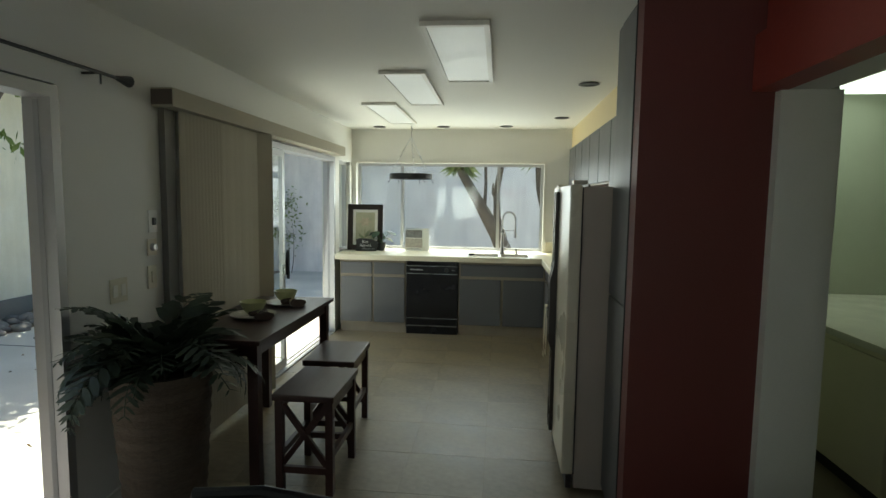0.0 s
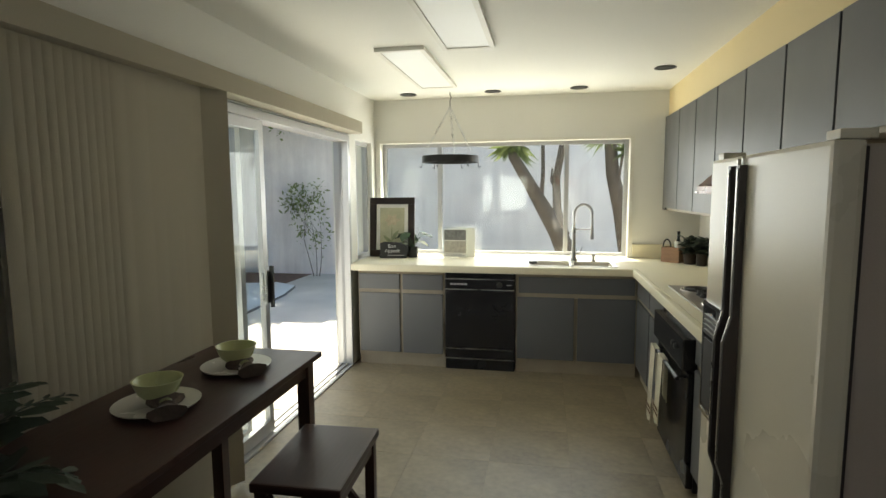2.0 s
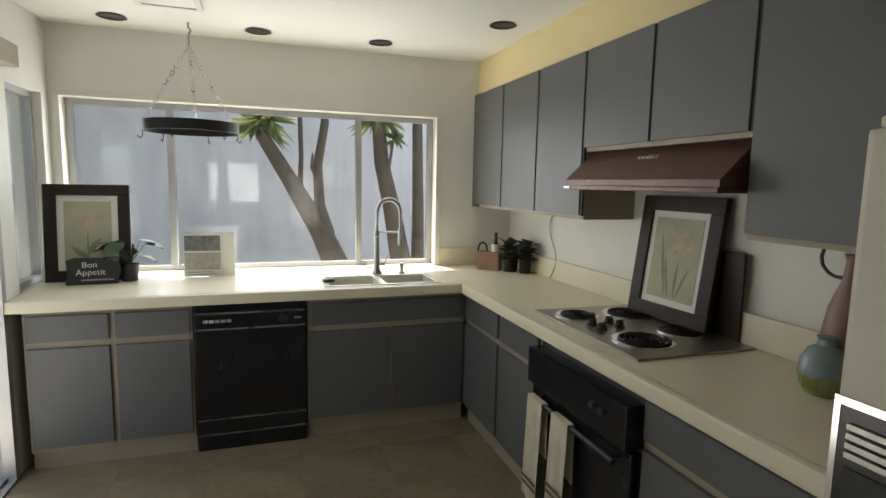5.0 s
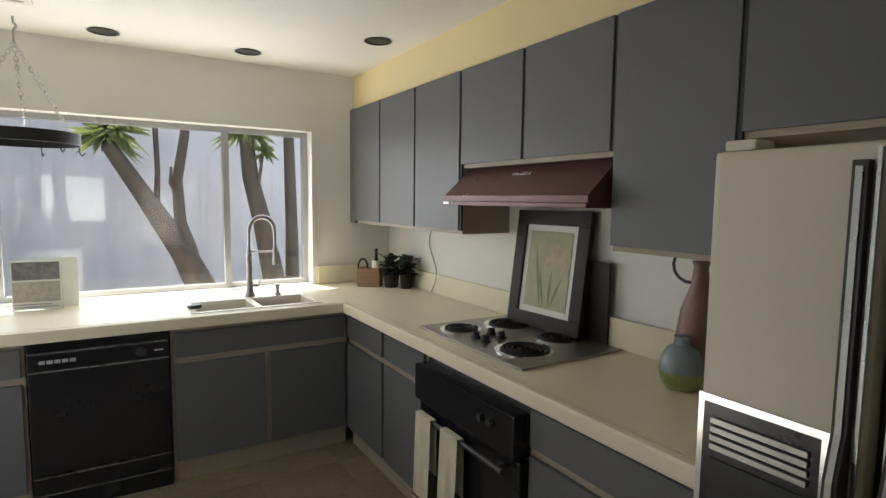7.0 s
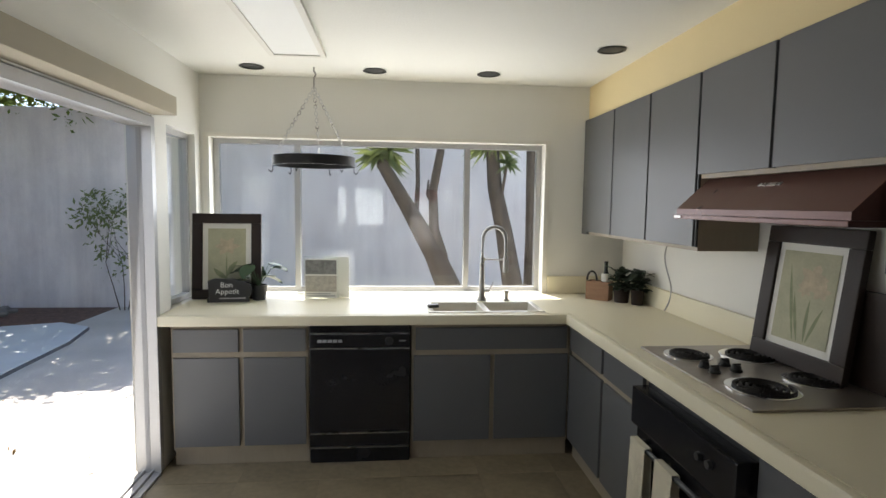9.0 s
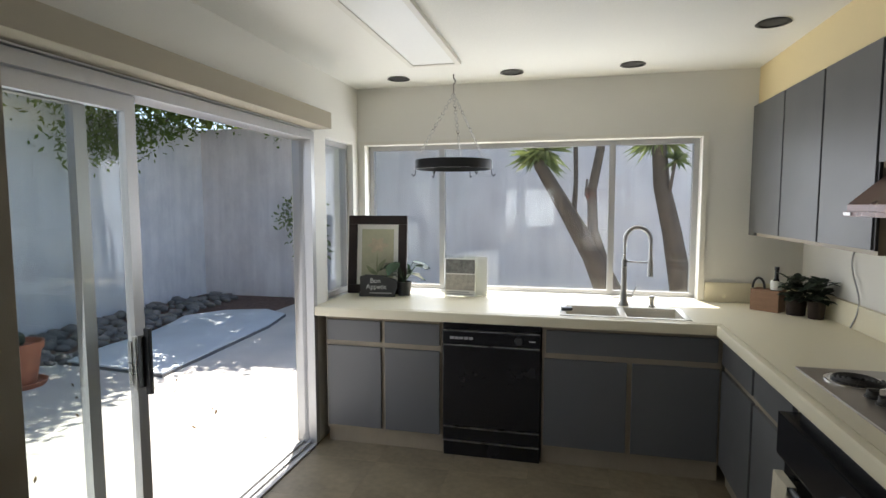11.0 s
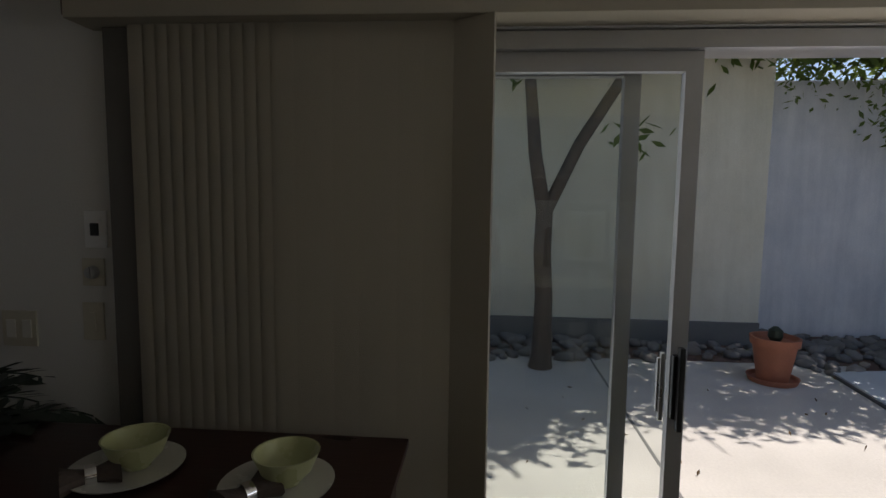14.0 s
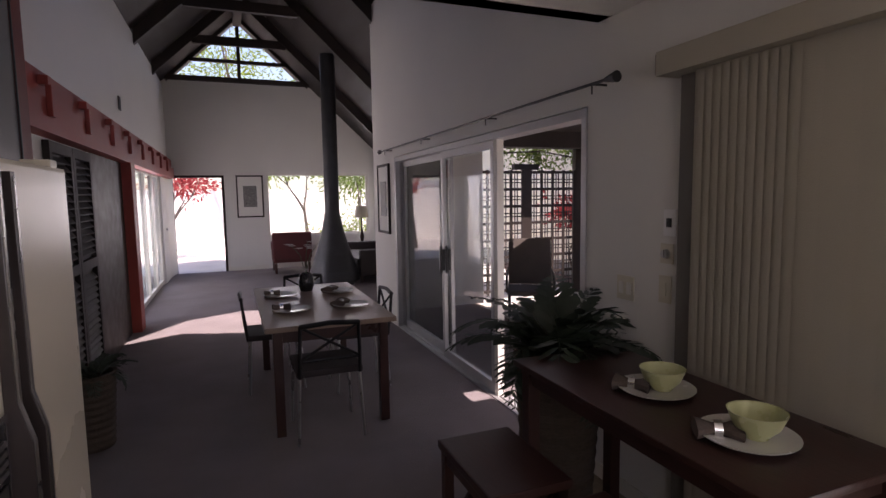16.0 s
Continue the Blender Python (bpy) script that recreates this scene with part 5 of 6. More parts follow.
# bathroom behind the doorway
BATHWALL = mat("bath_green_grey_paint", (0.50, 0.52, 0.42), 0.6, var=0.05)
setting("wall_bathroom", boxes((3.4, 3.5, 1.2, 5.4, 0, 2.4), (1.71, 3.4, 5.3, 5.4, 0, 2.4), (1.66, 3.4, 1.1, 1.2, 0, 2.4)), BATHWALL, "grey green bathroom wall", "wall")
setting("ceiling_bathroom", boxes((1.66, 3.5, 1.1, 5.4, 2.4, 2.5)), CEIL, "white bathroom ceiling", "ceiling")
setting("floor_bathroom", boxes((1.55, 3.5, 1.1, 5.4, -0.06, -0.002)), GROUT, "grey bathroom floor", "floor")
setting("door_casing", boxes((1.47, 1.70, 3.09, 3.139, 0, 1.999), (1.47, 1.70, 2.251, 2.29, 0, 1.999)), WHITEWOOD, "white painted doorway casing", "trim")
setting("wall_bath_side", boxes((1.6201, 1.70, 3.14, 3.24, 0, 2.4), (1.7001, 1.71, 3.14, 5.4, 0, 2.4)), BATHWALL, "pale partition beside the bathroom door", "wall")
vn = thing("vanity_unit", (2.55, 4.3, 0), "cream bathroom vanity with a pale top", "vanity")
part("body", boxes((-0.25, 0.84, -0.75, 0.99, 0.10, 0.82)), COUNTER, vn)
part("toe_kick", boxes((-0.20, 0.84, -0.70, 0.99, 0.0, 0.099)), BLACKPLASTIC, vn)
part("top", boxes((-0.28, 0.845, -0.78, 0.99, 0.821, 0.86), bevel=0.005), SINKWHITE, vn)
for y in (-0.74, -0.16, 0.42):
    part("door", boxes((-0.268, -0.2505, y, y + 0.55, 0.13, 0.79), bevel=0.004), COUNTER, vn)
bt = thing("bathroom_light", (2.75, 4.55, 2.399), "lit rectangular bathroom ceiling light", "ceiling light")
BATHGLOW = mat("bath_diffuser", (0.82, 0.92, 0.82), 0.4, var=0.02, emit=0.8)
part("diffuser", boxes((-0.5, 0.5, -0.3, 0.6, -0.03, -0.001)), BATHGLOW, bt)
tb = thing("towel_basket", (2.52, 3.75, 0.861), "dark round basket on the vanity top", "basket")
bm = bmesh.new()
lathe(bm, [(0.06, 0), (0.085, 0.05), (0.07, 0.12), (0.05, 0.13)], (0, 0, 0), 20)
part("bowl", bm, FRAMEBROWN, tb, smooth=True)
wp = thing("wall_picture", (3.398, 4.35, 1.35), "white art panel with dark flower shapes", "picture")
part("panel", boxes((-0.02, 0, -0.14, 0.14, -0.22, 0.22)), PAPER, wp)
for i, (y, z, r2) in enumerate(((0.03, 0.10, 0.09), (-0.06, 0.0, 0.06), (0.06, -0.05, 0.05), (-0.03, -0.13, 0.05))):
    bm = bmesh.new()
    cone(bm, (-0.0205 - 0.001 * i, y, z), r2, r2 * 0.9, 0.001, 14, Euler((0, radians(-90), 0)).to_matrix())
    part("flower_shape", bm, FRAMEBROWN, wp)

# ---- living room ----
bm = bmesh.new()
prism(bm, [(1.42, 4.0), (1.42, 4.12), (0, 5.47), (-1.42, 4.12), (-1.42, 4.0), (0, 5.36)], "y", YS + 0.002, YS + 0.08)
box(bm, -1.45, 1.45, YS + 0.001, YS + 0.09, 4.04, 4.14)
box(bm, -1.05, 1.05, YS + 0.001, YS + 0.08, 4.44, 4.51)
box(bm, -0.62, 0.62, YS + 0.001, YS + 0.08, 4.86, 4.93)
box(bm, -0.035, 0.035, YS + 0.0015, YS + 0.085, 4.14, 5.40)
setting("gable_window_bars", bm, ROOFWOOD, "dark wooden glazing bars of the gable window", "window")
setting("ridge_beam", boxes((-0.08, 0.08, YS + 0.09, -0.4, 5.20, 5.44)), ROOFWOOD, "dark wooden ridge beam", "beam")
for y in (-5.6, -3.6, -1.6, 2.2):
    for s in (1, -1):
        reach = 1.49 if s > 0 or y > -1.7 else 2.88
        bm = bmesh.new()
        prism(bm, [(s * 0.08, RIDGE - 0.10), (s * reach, eave(reach) - 0.02), (s * reach, eave(reach) - 0.24), (s * 0.08, RIDGE - 0.32)], "y", y - 0.05, y + 0.05)
        setting("rafter", bm, ROOFWOOD, "dark stained exposed rafter", "beam")
    if y < 0:
        setting("collar_beam", boxes((-0.82, 0.82, y - 0.04, y + 0.04, 4.40, 4.55)), ROOFWOOD, "dark stained collar beam", "beam")

window_unit("window_living", "y", YS - 0.07, -2.75, -0.45, 0.72, 2.12, (-1.95,), "wide living room window to the front garden", 0.05, 0.045, WHITEWOOD)
setting("door_frame_front", boxes((0.42, 0.47, YS - 0.10, YS + 0.01, 0, 2.08), (1.42, 1.47, YS - 0.10, YS + 0.01, 0, 2.08), (0.47, 1.42, YS - 0.10, YS + 0.01, 2.03, 2.08)), FRAMEBROWN, "brown front door frame", "door")
dd = tagged(new("door_front"), "white front door standing open", "door", kind="structure")
dd.matrix_world = pose(1.42, YS + 0.02, 0, 0, 0, -98)
part("leaf", boxes((-0.92, 0, 0.0, 0.04, 0.01, 2.02), bevel=0.004), WHITEWOOD, dd)
bm = bmesh.new()
rod(bm, (-0.86, -0.04, 1.0), (-0.86, 0.08, 1.0), 0.012)
bmesh.ops.create_icosphere(bm, subdivisions=2, radius=0.028, matrix=Matrix.Translation((-0.86, -0.05, 1.0)))
part("door_knob", bm, STEEL, dd)


def wall_art(at, w, h, turn, label):
    t = thing("wall_picture", at, label, "picture", "", turn)
    part("picture_frame", boxes((-w / 2, w / 2, 0, 0.025, -h / 2, -h / 2 + 0.03), (-w / 2, w / 2, 0, 0.025, h / 2 - 0.03, h / 2), (-w / 2, -w / 2 + 0.03, 0, 0.025, -h / 2 + 0.03, h / 2 - 0.03), (w / 2 - 0.03, w / 2, 0, 0.025, -h / 2 + 0.03, h / 2 - 0.03)), FRAMEBROWN, t)
    part("mat_board", boxes((-w / 2 + 0.03, w / 2 - 0.03, 0.012, 0.02, -h / 2 + 0.03, h / 2 - 0.03)), PAPER, t)
    part("print", boxes((-w / 4, w / 4, 0.0075, 0.0115, -h / 4, h / 4)), FLYERGREY, t)


wall_art((-0.10, YS + 0.026, 1.62), 0.56, 0.92, 180, "framed grey print on the far wall")
wall_art((XW + 0.026, -1.18, 1.53), 0.52, 0.86, 90, "framed grey print beside the slider")
FIREMETAL = mat("dark_grey_metal", (0.05, 0.05, 0.052), 0.45, 0.6, var=0.2, scale=5)
fp = thing("fireplace", (-1.38, -4.3, 0), "freestanding dark cone fireplace with a tall flue", "fireplace")
bm = bmesh.new()
lathe(bm, [(0.40, 0.04), (0.46, 0.08), (0.44, 0.22), (0.30, 0.62), (0.20, 0.95), (0.14, 1.25), (0.135, 1.3)], (0, 0, 0), 36)
part("cone", bm, FIREMETAL, fp, smooth=True)
bm = bmesh.new()
rod(bm, (0, 0, 1.3), (0, 0, 4.05), 0.13, 24)
part("flue", bm, FIREMETAL, fp, smooth=True)
bm = bmesh.new()
lathe(bm, [(0.36, 0), (0.36, 0.04), (0.30, 0.05)], (0, 0, 0), 30)
part("foot", bm, BLACKPLASTIC, fp)
bm = bmesh.new()
for i in range(9):
    a0, a1 = radians(60 + i * 7), radians(67 + i * 7)
    vs = [bm.verts.new((r2 * math.cos(a), r2 * math.sin(a), z)) for a, r2, z in ((a0, 0.43, 0.27), (a1, 0.43, 0.27), (a1, 0.335, 0.55), (a0, 0.335, 0.55))]
    bm.faces.new(vs)
part("fire_opening", bm, BLACKPLASTIC, fp, "black fire opening")
REDCLOTH = mat("dark_red_upholstery", (0.09, 0.02, 0.02), 0.85, var=0.2, bump=0.2)
ac = thing("armchair", (-0.85, -6.55, 0), "dark red upholstered armchair below the window", "armchair")
part("seat", boxes((-0.38, 0.38, -0.30, 0.36, 0.22, 0.46), bevel=0.04), REDCLOTH, ac)
part("backrest", boxes((-0.40, 0.40, 0.30, 0.42, 0.30, 0.86), bevel=0.04), REDCLOTH, ac)
for x in (-0.38, 0.32):
    part("armrest", boxes((x, x + 0.07, -0.28, 0.32, 0.46, 0.64), bevel=0.02), REDCLOTH, ac)
for x in (-0.34, 0.34):
    for y in (-0.26, 0.36):
        part("leg", boxes((x - 0.025, x + 0.025, y - 0.025, y + 0.025, 0, 0.2195)), DARKWOOD, ac)
so = thing("sofa", (-2.25, -5.2, 0), "dark upholstered sofa beside the fireplace", "sofa", "", 0)
part("seat", boxes((-0.45, 0.45, -0.95, 0.95, 0.12, 0.44), bevel=0.04), SEATPAD, so)
part("backrest", boxes((-0.62, -0.44, -0.95, 0.95, 0.12, 0.82), bevel=0.05), SEATPAD, so)
for y in (-1.05, 0.92):
    part("armrest", boxes((-0.60, 0.42, y, y + 0.14, 0.12, 0.60), bevel=0.04), SEATPAD, so)
for x in (-0.5, 0.36):
    for y in (-0.88, 0.88):
        part("leg", boxes((x - 0.03, x + 0.03, y - 0.03, y + 0.03, 0, 0.1195)), DARKWOOD, so)
st = thing("side_table", (-2.45, -6.65, 0), "small dark side table below the window", "table")
part("tabletop", boxes((-0.22, 0.22, -0.22, 0.22, 0.50, 0.53), bevel=0.005), DARKWOOD, st)
for x in (-0.18, 0.18):
    for y in (-0.18, 0.18):
        part("leg", boxes((x - 0.018, x + 0.018, y - 0.018, y + 0.018, 0, 0.4995)), DARKWOOD, st)
lp = thing("table_lamp", (-2.45, -6.65, 0.5305), "table lamp with a dark shade, unlit", "lamp")
bm = bmesh.new()
lathe(bm, [(0.08, 0), (0.08, 0.015), (0.03, 0.03), (0.05, 0.15), (0.02, 0.30), (0.012, 0.60)], (0, 0, 0), 20)
part("base", bm, FRAMEBROWN, lp, smooth=True)
bm = bmesh.new()
lathe(bm, [(0.15, 0.58), (0.16, 0.58), (0.12, 0.84), (0.11, 0.84)], (0, 0, 0), 28)
part("shade", bm, BLIND, lp, smooth=True)

# ---- covered patio with lattice ----
# gap left in the cover so a sun strip lands by the lattice
setting("patio_cover", boxes((-6.2, XW - TH - 0.01, -2.3, -1.4, 2.30, 2.42), (-6.2, XW - TH - 0.01, -0.22, 2.7, 2.30, 2.42), (-6.2, -5.0, -1.4, -0.22, 2.30, 2.42), (-3.45, XW - TH - 0.01, -1.4, -0.22, 2.30, 2.42), (-6.2, XW - TH - 0.01, -0.22, -0.12, 2.11, 2.2995)), ROOFWOOD, "dark wooden patio cover with a gap added for sunlight", "roof")
lt = thing("lattice_screen", (-3.98, -1.95, -0.05), "dark wooden lattice screen under the patio cover", "screen")
for x, top in ((-0.95, 2.345), (0.0, 1.992), (0.95, 2.345)):
    part("post", boxes((x - 0.05, x + 0.05, -0.05, 0.05, 0, top), bevel=0.004), ROOFWOOD, lt)
part("cap_rail", boxes((-0.22, 0.22, -0.04, 0.04, 1.9925, 2.08), bevel=0.004), ROOFWOOD, lt)
for x0 in (-0.90, 0.05):
    for i in range(8):
        z = 0.10 + i * 0.262
        part("lattice_rail", boxes((x0, x0 + 0.85, -0.02, 0.02, z, z + 0.042)), ROOFWOOD, lt)
        for dz in (0.115, 0.165):
            if i < 7:
                part("thin_rail", boxes((x0, x0 + 0.85, -0.012, 0.0, z + dz, z + dz + 0.016)), ROOFWOOD, lt)
    for i in range(5):
        x = x0 + i * 0.2025
        part("lattice_slat", boxes((x, x + 0.04, 0.0205, 0.045, 0.06, 1.99)), ROOFWOOD, lt)
        for dx in (0.09, 0.135):
            if i < 4:
                part("thin_slat", boxes((x + dx, x + dx + 0.014, 0.0005, 0.0125, 0.10, 1.97)), ROOFWOOD, lt)
CANVAS = mat("brown_canvas", (0.09, 0.075, 0.065), 0.9, var=0.2, bump=0.2)
lc = thing("patio_chair", (-3.20, -0.50, -0.05), "brown patio chair under the cover", "chair", "", 150)
part("seat", boxes((-0.28, 0.28, -0.28, 0.28, 0.36, 0.42), bevel=0.02), CANVAS, lc)
bm = boxes((-0.28, 0.28, -0.03, 0.03, 0, 0.62), bevel=0.02)
bmesh.ops.transform(bm, verts=bm.verts, matrix=pose(0, 0.29, 0.42, -16))
part("backrest", bm, CANVAS, lc)
for x in (-0.26, 0.26):
    for y in (-0.25, 0.25):
        bm = bmesh.new()
        rod(bm, (x, y * 1.15, 0), (x, y, 0.36), 0.012)
        part("leg", bm, IRON, lc)
    bm = bmesh.new()
    tube(bm, [Vector((x * 1.1, -0.27, 0.40)), Vector((x * 1.1, -0.27, 0.60)), Vector((x * 1.1, 0.30, 0.62))], 0.014)
    part("armrest", bm, IRON, lc)

# ---- garden ----


def leaf_mesh(name, centres, size, material, parent, seed, kind="stuff", label=""):
    """Many small pointed leaves at the given centres."""
    rs = np.random.RandomState(seed)
    n = len(centres)
    c = np.asarray(centres, float)
    u = rs.normal(size=(n, 3))
    u /= np.linalg.norm(u, axis=1)[:, None]
    w3 = rs.normal(size=(n, 3))
    v = np.cross(u, w3)
    v /= np.linalg.norm(v, axis=1)[:, None] + 1e-9
    s = size * rs.uniform(0.6, 1.3, (n, 1))
    quad = np.stack([c - u * s, c - v * s * 0.38, c + u * s, c + v * s * 0.38], 1).reshape(-1, 3)
    idx = np.arange(4 * n).reshape(-1, 4)
    me = bpy.data.meshes.new(name)
    me.from_pydata(quad.tolist(), [], idx.tolist())
    me.materials.append(material)
    ob = new(name, me)
    ob.parent = parent
    return tagged(ob, label, kind=kind)


def limbs(bm, start, way, length, r, depth, rnd, ends):
    d = Vector(way).normalized()
    p0 = Vector(start)
    n = 4
    for i in range(n):
        d = (d + Vector((rnd.uniform(-1, 1), rnd.uniform(-1, 1), rnd.uniform(-0.3, 0.6))) * 0.13).normalized()
        p1 = p0 + d * length / n
        r1 = r * (1 - 0.12 * (i + 1))
        rod(bm, p0, p1, r * (1 - 0.12 * i), 9, r1)
        bmesh.ops.create_icosphere(bm, subdivisions=1, radius=r1 * 0.98, matrix=Matrix.Translation(p1))
        p0 = p1
    if depth == 0:
        ends.append(p0)
        return
    for k2 in range(rnd.choice((2, 3))):
        side = Vector((rnd.uniform(-1, 1), rnd.uniform(-1, 1), rnd.uniform(0.2, 0.9)))
        limbs(bm, p0, d * 0.7 + side * 0.8, length * rnd.uniform(0.62, 0.8), r * 0.5, depth - 1, rnd, ends)


def crown_points(ends, per, spread, rs):
    pts = []
    for e in ends:
        pts.append(np.array(e) + rs.normal(size=(per, 3)) * np.array([spread, spread, spread * 0.6]))
    return np.concatenate(pts)


tr = thing("patio_tree", (-4.85, 5.38, -0.07), "forked grey tree beside the cream wall", "tree")
rnd = random.Random(3)
bm = bmesh.new()
ends = []
for p0, p1, r0, r1 in (((0, 0, -0.05), (0.02, 0.01, 0.12), 0.13, 0.095), ((0.02, 0.01, 0.12), (-0.02, 0.02, 0.7), 0.095, 0.082), ((-0.02, 0.02, 0.7), (0.015, -0.01, 1.1), 0.082, 0.08), ((0.015, -0.01, 1.1), (0.0, 0.0, 1.45), 0.08, 0.078), ((0, 0, 1.45), (0.03, -0.10, 2.0), 0.07, 0.06), ((0.03, -0.10, 2.0), (-0.02, -0.16, 2.7), 0.06, 0.05), ((0, 0, 1.45), (-0.02, 0.30, 2.1), 0.06, 0.055), ((-0.02, 0.30, 2.1), (0.0, 0.70, 2.75), 0.055, 0.05)):
    rod(bm, p0, p1, r0, 12, r1)
    bmesh.ops.create_icosphere(bm, subdivisions=2, radius=r1, matrix=Matrix.Translation(p1))
limbs(bm, (-0.02, -0.16, 2.7), (0.1, -0.2, 1), 1.1, 0.06, 2, rnd, ends)
limbs(bm, (0.0, 0.70, 2.75), (0.2, 0.6, 1), 1.2, 0.055, 2, rnd, ends)
limbs(bm, (0.0, 0.70, 2.75), (0.6, 0.2, 0.7), 1.2, 0.05, 2, rnd, ends)
limbs(bm, (0.0, 0.70, 2.75), (-0.2, 1.0, 0.5), 2.0, 0.05, 2, rnd, ends)
part("trunk", bm, BARK, tr, smooth=True)
rs = np.random.RandomState(5)
# unseen upper clumps, spread to cast shade over the patio
wide = [Vector((rnd.uniform(-1.8, 0.8), rnd.uniform(-1.0, 4.4), rnd.uniform(3.25, 4.7))) for i in range(230)]
low = [Vector((0.25, 0.75, 2.15)), Vector((0.3, 0.45, 2.75)), Vector((-0.1, -0.3, 2.75))]
leaves = np.concatenate([crown_points(ends, 110, 0.40, rs), crown_points(wide, 130, 0.26, rs), crown_points(low, 22, 0.14, rs)])
# house-side leaves are cut along the wanted patio shadow edge, less so towards the south
reach = 1.25 - 0.167 * leaves[:, 2] + 0.7 * (leaves[:, 1] < 1.9) + rs.normal(size=len(leaves)) * 0.12
leaf_mesh("crown", leaves[leaves[:, 0] < reach], 0.075, LEAF, tr, 6)

hg = thing("overhanging_shrub", (-6.7, 10.2, -0.07), "leafy shrub spilling over the garden wall", "shrub")
bm = bmesh.new()
ends = []
rnd = random.Random(9)
for y in (-0.9, -0.1, 0.6, 1.4):
    rod(bm, (-0.15, y, 0), (-0.08, y, 3.1), 0.06, 8, 0.03)
    rod(bm, (-0.10, y, 2.9), (0.3, y + 0.2, 3.35), 0.025, 6, 0.01)
part("trunk", bm, BARK, hg)
rs = np.random.RandomState(12)
pts = []
for i in range(75):
    y = rs.uniform(-2.0, 1.9)
    drop = max(0.0, 0.66 - abs(y + 0.6) * 0.34)
    cz = rs.uniform(2.95 - drop, 3.7)
    cx = rs.uniform(0.05, 0.75) if cz > 2.6 else rs.uniform(0.40, 0.75)
    pts.append(np.array([cx, y, cz]) + rs.normal(size=(85, 3)) * np.array([0.16, 0.18, 0.13]))
leaf_mesh("crown", np.concatenate(pts), 0.05, LEAF, hg, 13)
hg2 = thing("overhanging_shrub", (-5.2, 12.55, -0.07), "dark leafy shrub behind the garden wall", "shrub")
bm = bmesh.new()
rod(bm, (0, 0.05, 0), (0, 0.1, 3.2), 0.07, 8, 0.03)
part("trunk", bm, BARK, hg2)
pts = [np.array([rs.uniform(-1.2, 1.6), rs.uniform(-0.35, 0.3), rs.uniform(2.95, 3.5)]) + rs.normal(size=(90, 3)) * 0.17 for i in range(30)]
leaf_mesh("crown", np.concatenate(pts), 0.05, LEAF, hg2, 14)

vb = thing("climbing_bush", (-4.1, 11.95, -0.07), "slender green bush against the garden wall", "bush")
bm = bmesh.new()
ends = []
rnd = random.Random(17)
for dx in (-0.3, 0.0, 0.25):
    limbs(bm, (dx * 0.2, 0, 0), (dx, 0, 1), 0.75, 0.009, 2, rnd, ends)
part("trunk", bm, BARK, vb)
rs = np.random.RandomState(18)
cl = [np.array(e) for e in ends if e.y < 0.2] + [np.array([rs.uniform(-0.5, 0.35), rs.uniform(-0.15, 0.05), rs.uniform(0.6, 1.6)]) for i in range(16)]
leaf_mesh("crown", np.concatenate([c + rs.normal(size=(15, 3)) * np.array([0.10, 0.05, 0.10]) for c in cl]), 0.045, YUCCA, vb, 19)


# unseen tree, added so its crown shades the raised slab
bt2 = thing("boundary_tree", (-4.4, 13.4, -0.07), "unseen broad leafy tree added beyond the wall for shade", "tree")
bm = bmesh.new()
ends = []
rnd = random.Random(23)
limbs(bm, (0, 0, 0), (0, 0, 1), 2.9, 0.16, 2, rnd, ends)
for w2 in ((-0.8, -0.6, 0.6), (0.8, -0.5, 0.6), (0, -1, 0.7)):
    limbs(bm, (0, 0, 2.7), w2, 2.0, 0.09, 1, rnd, ends)
part("trunk", bm, BARK, bt2)
rs = np.random.RandomState(24)
cl = [np.array([rs.uniform(-2.6, 2.8), rs.uniform(-3.5, 0.8), rs.uniform(3.5, 5.4)]) for i in range(300)]
leaves = np.concatenate([crown_points(ends, 90, 0.4, rs)] + [c + rs.normal(size=(95, 3)) * 0.27 for c in cl])
# crown clipped so its shadow ends at the sunlit part of the patio
reach = 0.458 * leaves[:, 2] - 5.3 + 0.45 * np.maximum(leaves[:, 0], 0) + rs.normal(size=len(leaves)) * 0.15
leaf_mesh("crown", leaves[leaves[:, 1] > reach], 0.105, LEAF, bt2, 25)


def yucca(at, runs, heads, label, seed):
    """A leaning trunk from points with radii, and spiky heads."""
    t = thing("yucca_tree", at, label, "tree", "yuccas behind the window")
    bm = bmesh.new()
    for pts in runs:
        for (p0, r0), (p1, r1) in zip(pts, pts[1:]):
            rod(bm, p0, p1, r0, 12, r1)
            bmesh.ops.create_icosphere(bm, subdivisions=2, radius=r1, matrix=Matrix.Translation(p1))
    part("trunk", bm, BARK, t, smooth=True)
    rnd = random.Random(seed)
    for hd, size, count in heads:
        bm = bmesh.new()
        for i in range(count):
            a, el = rnd.uniform(0, 6.28), rnd.uniform(-0.6, 1.4)
            d = Vector((math.cos(a) * math.cos(el), math.sin(a) * math.cos(el), math.sin(el)))
            side = d.cross(Vector((0, 0, 1))).normalized() * 0.022
            base = Vector(hd)
            tip = base + d * size * rnd.uniform(0.8, 1.2) + Vector((0, 0, -0.28 * size))
            mid = base + d * size * 0.5
            v = [bm.verts.new(q) for q in (base - side * 0.7, base + side * 0.7, mid + side, tip, mid - side)]
            bm.faces.new(v)
        part("leaf_head", bm, YUCCA, t, "spiky yellow green leaf head")
    return t


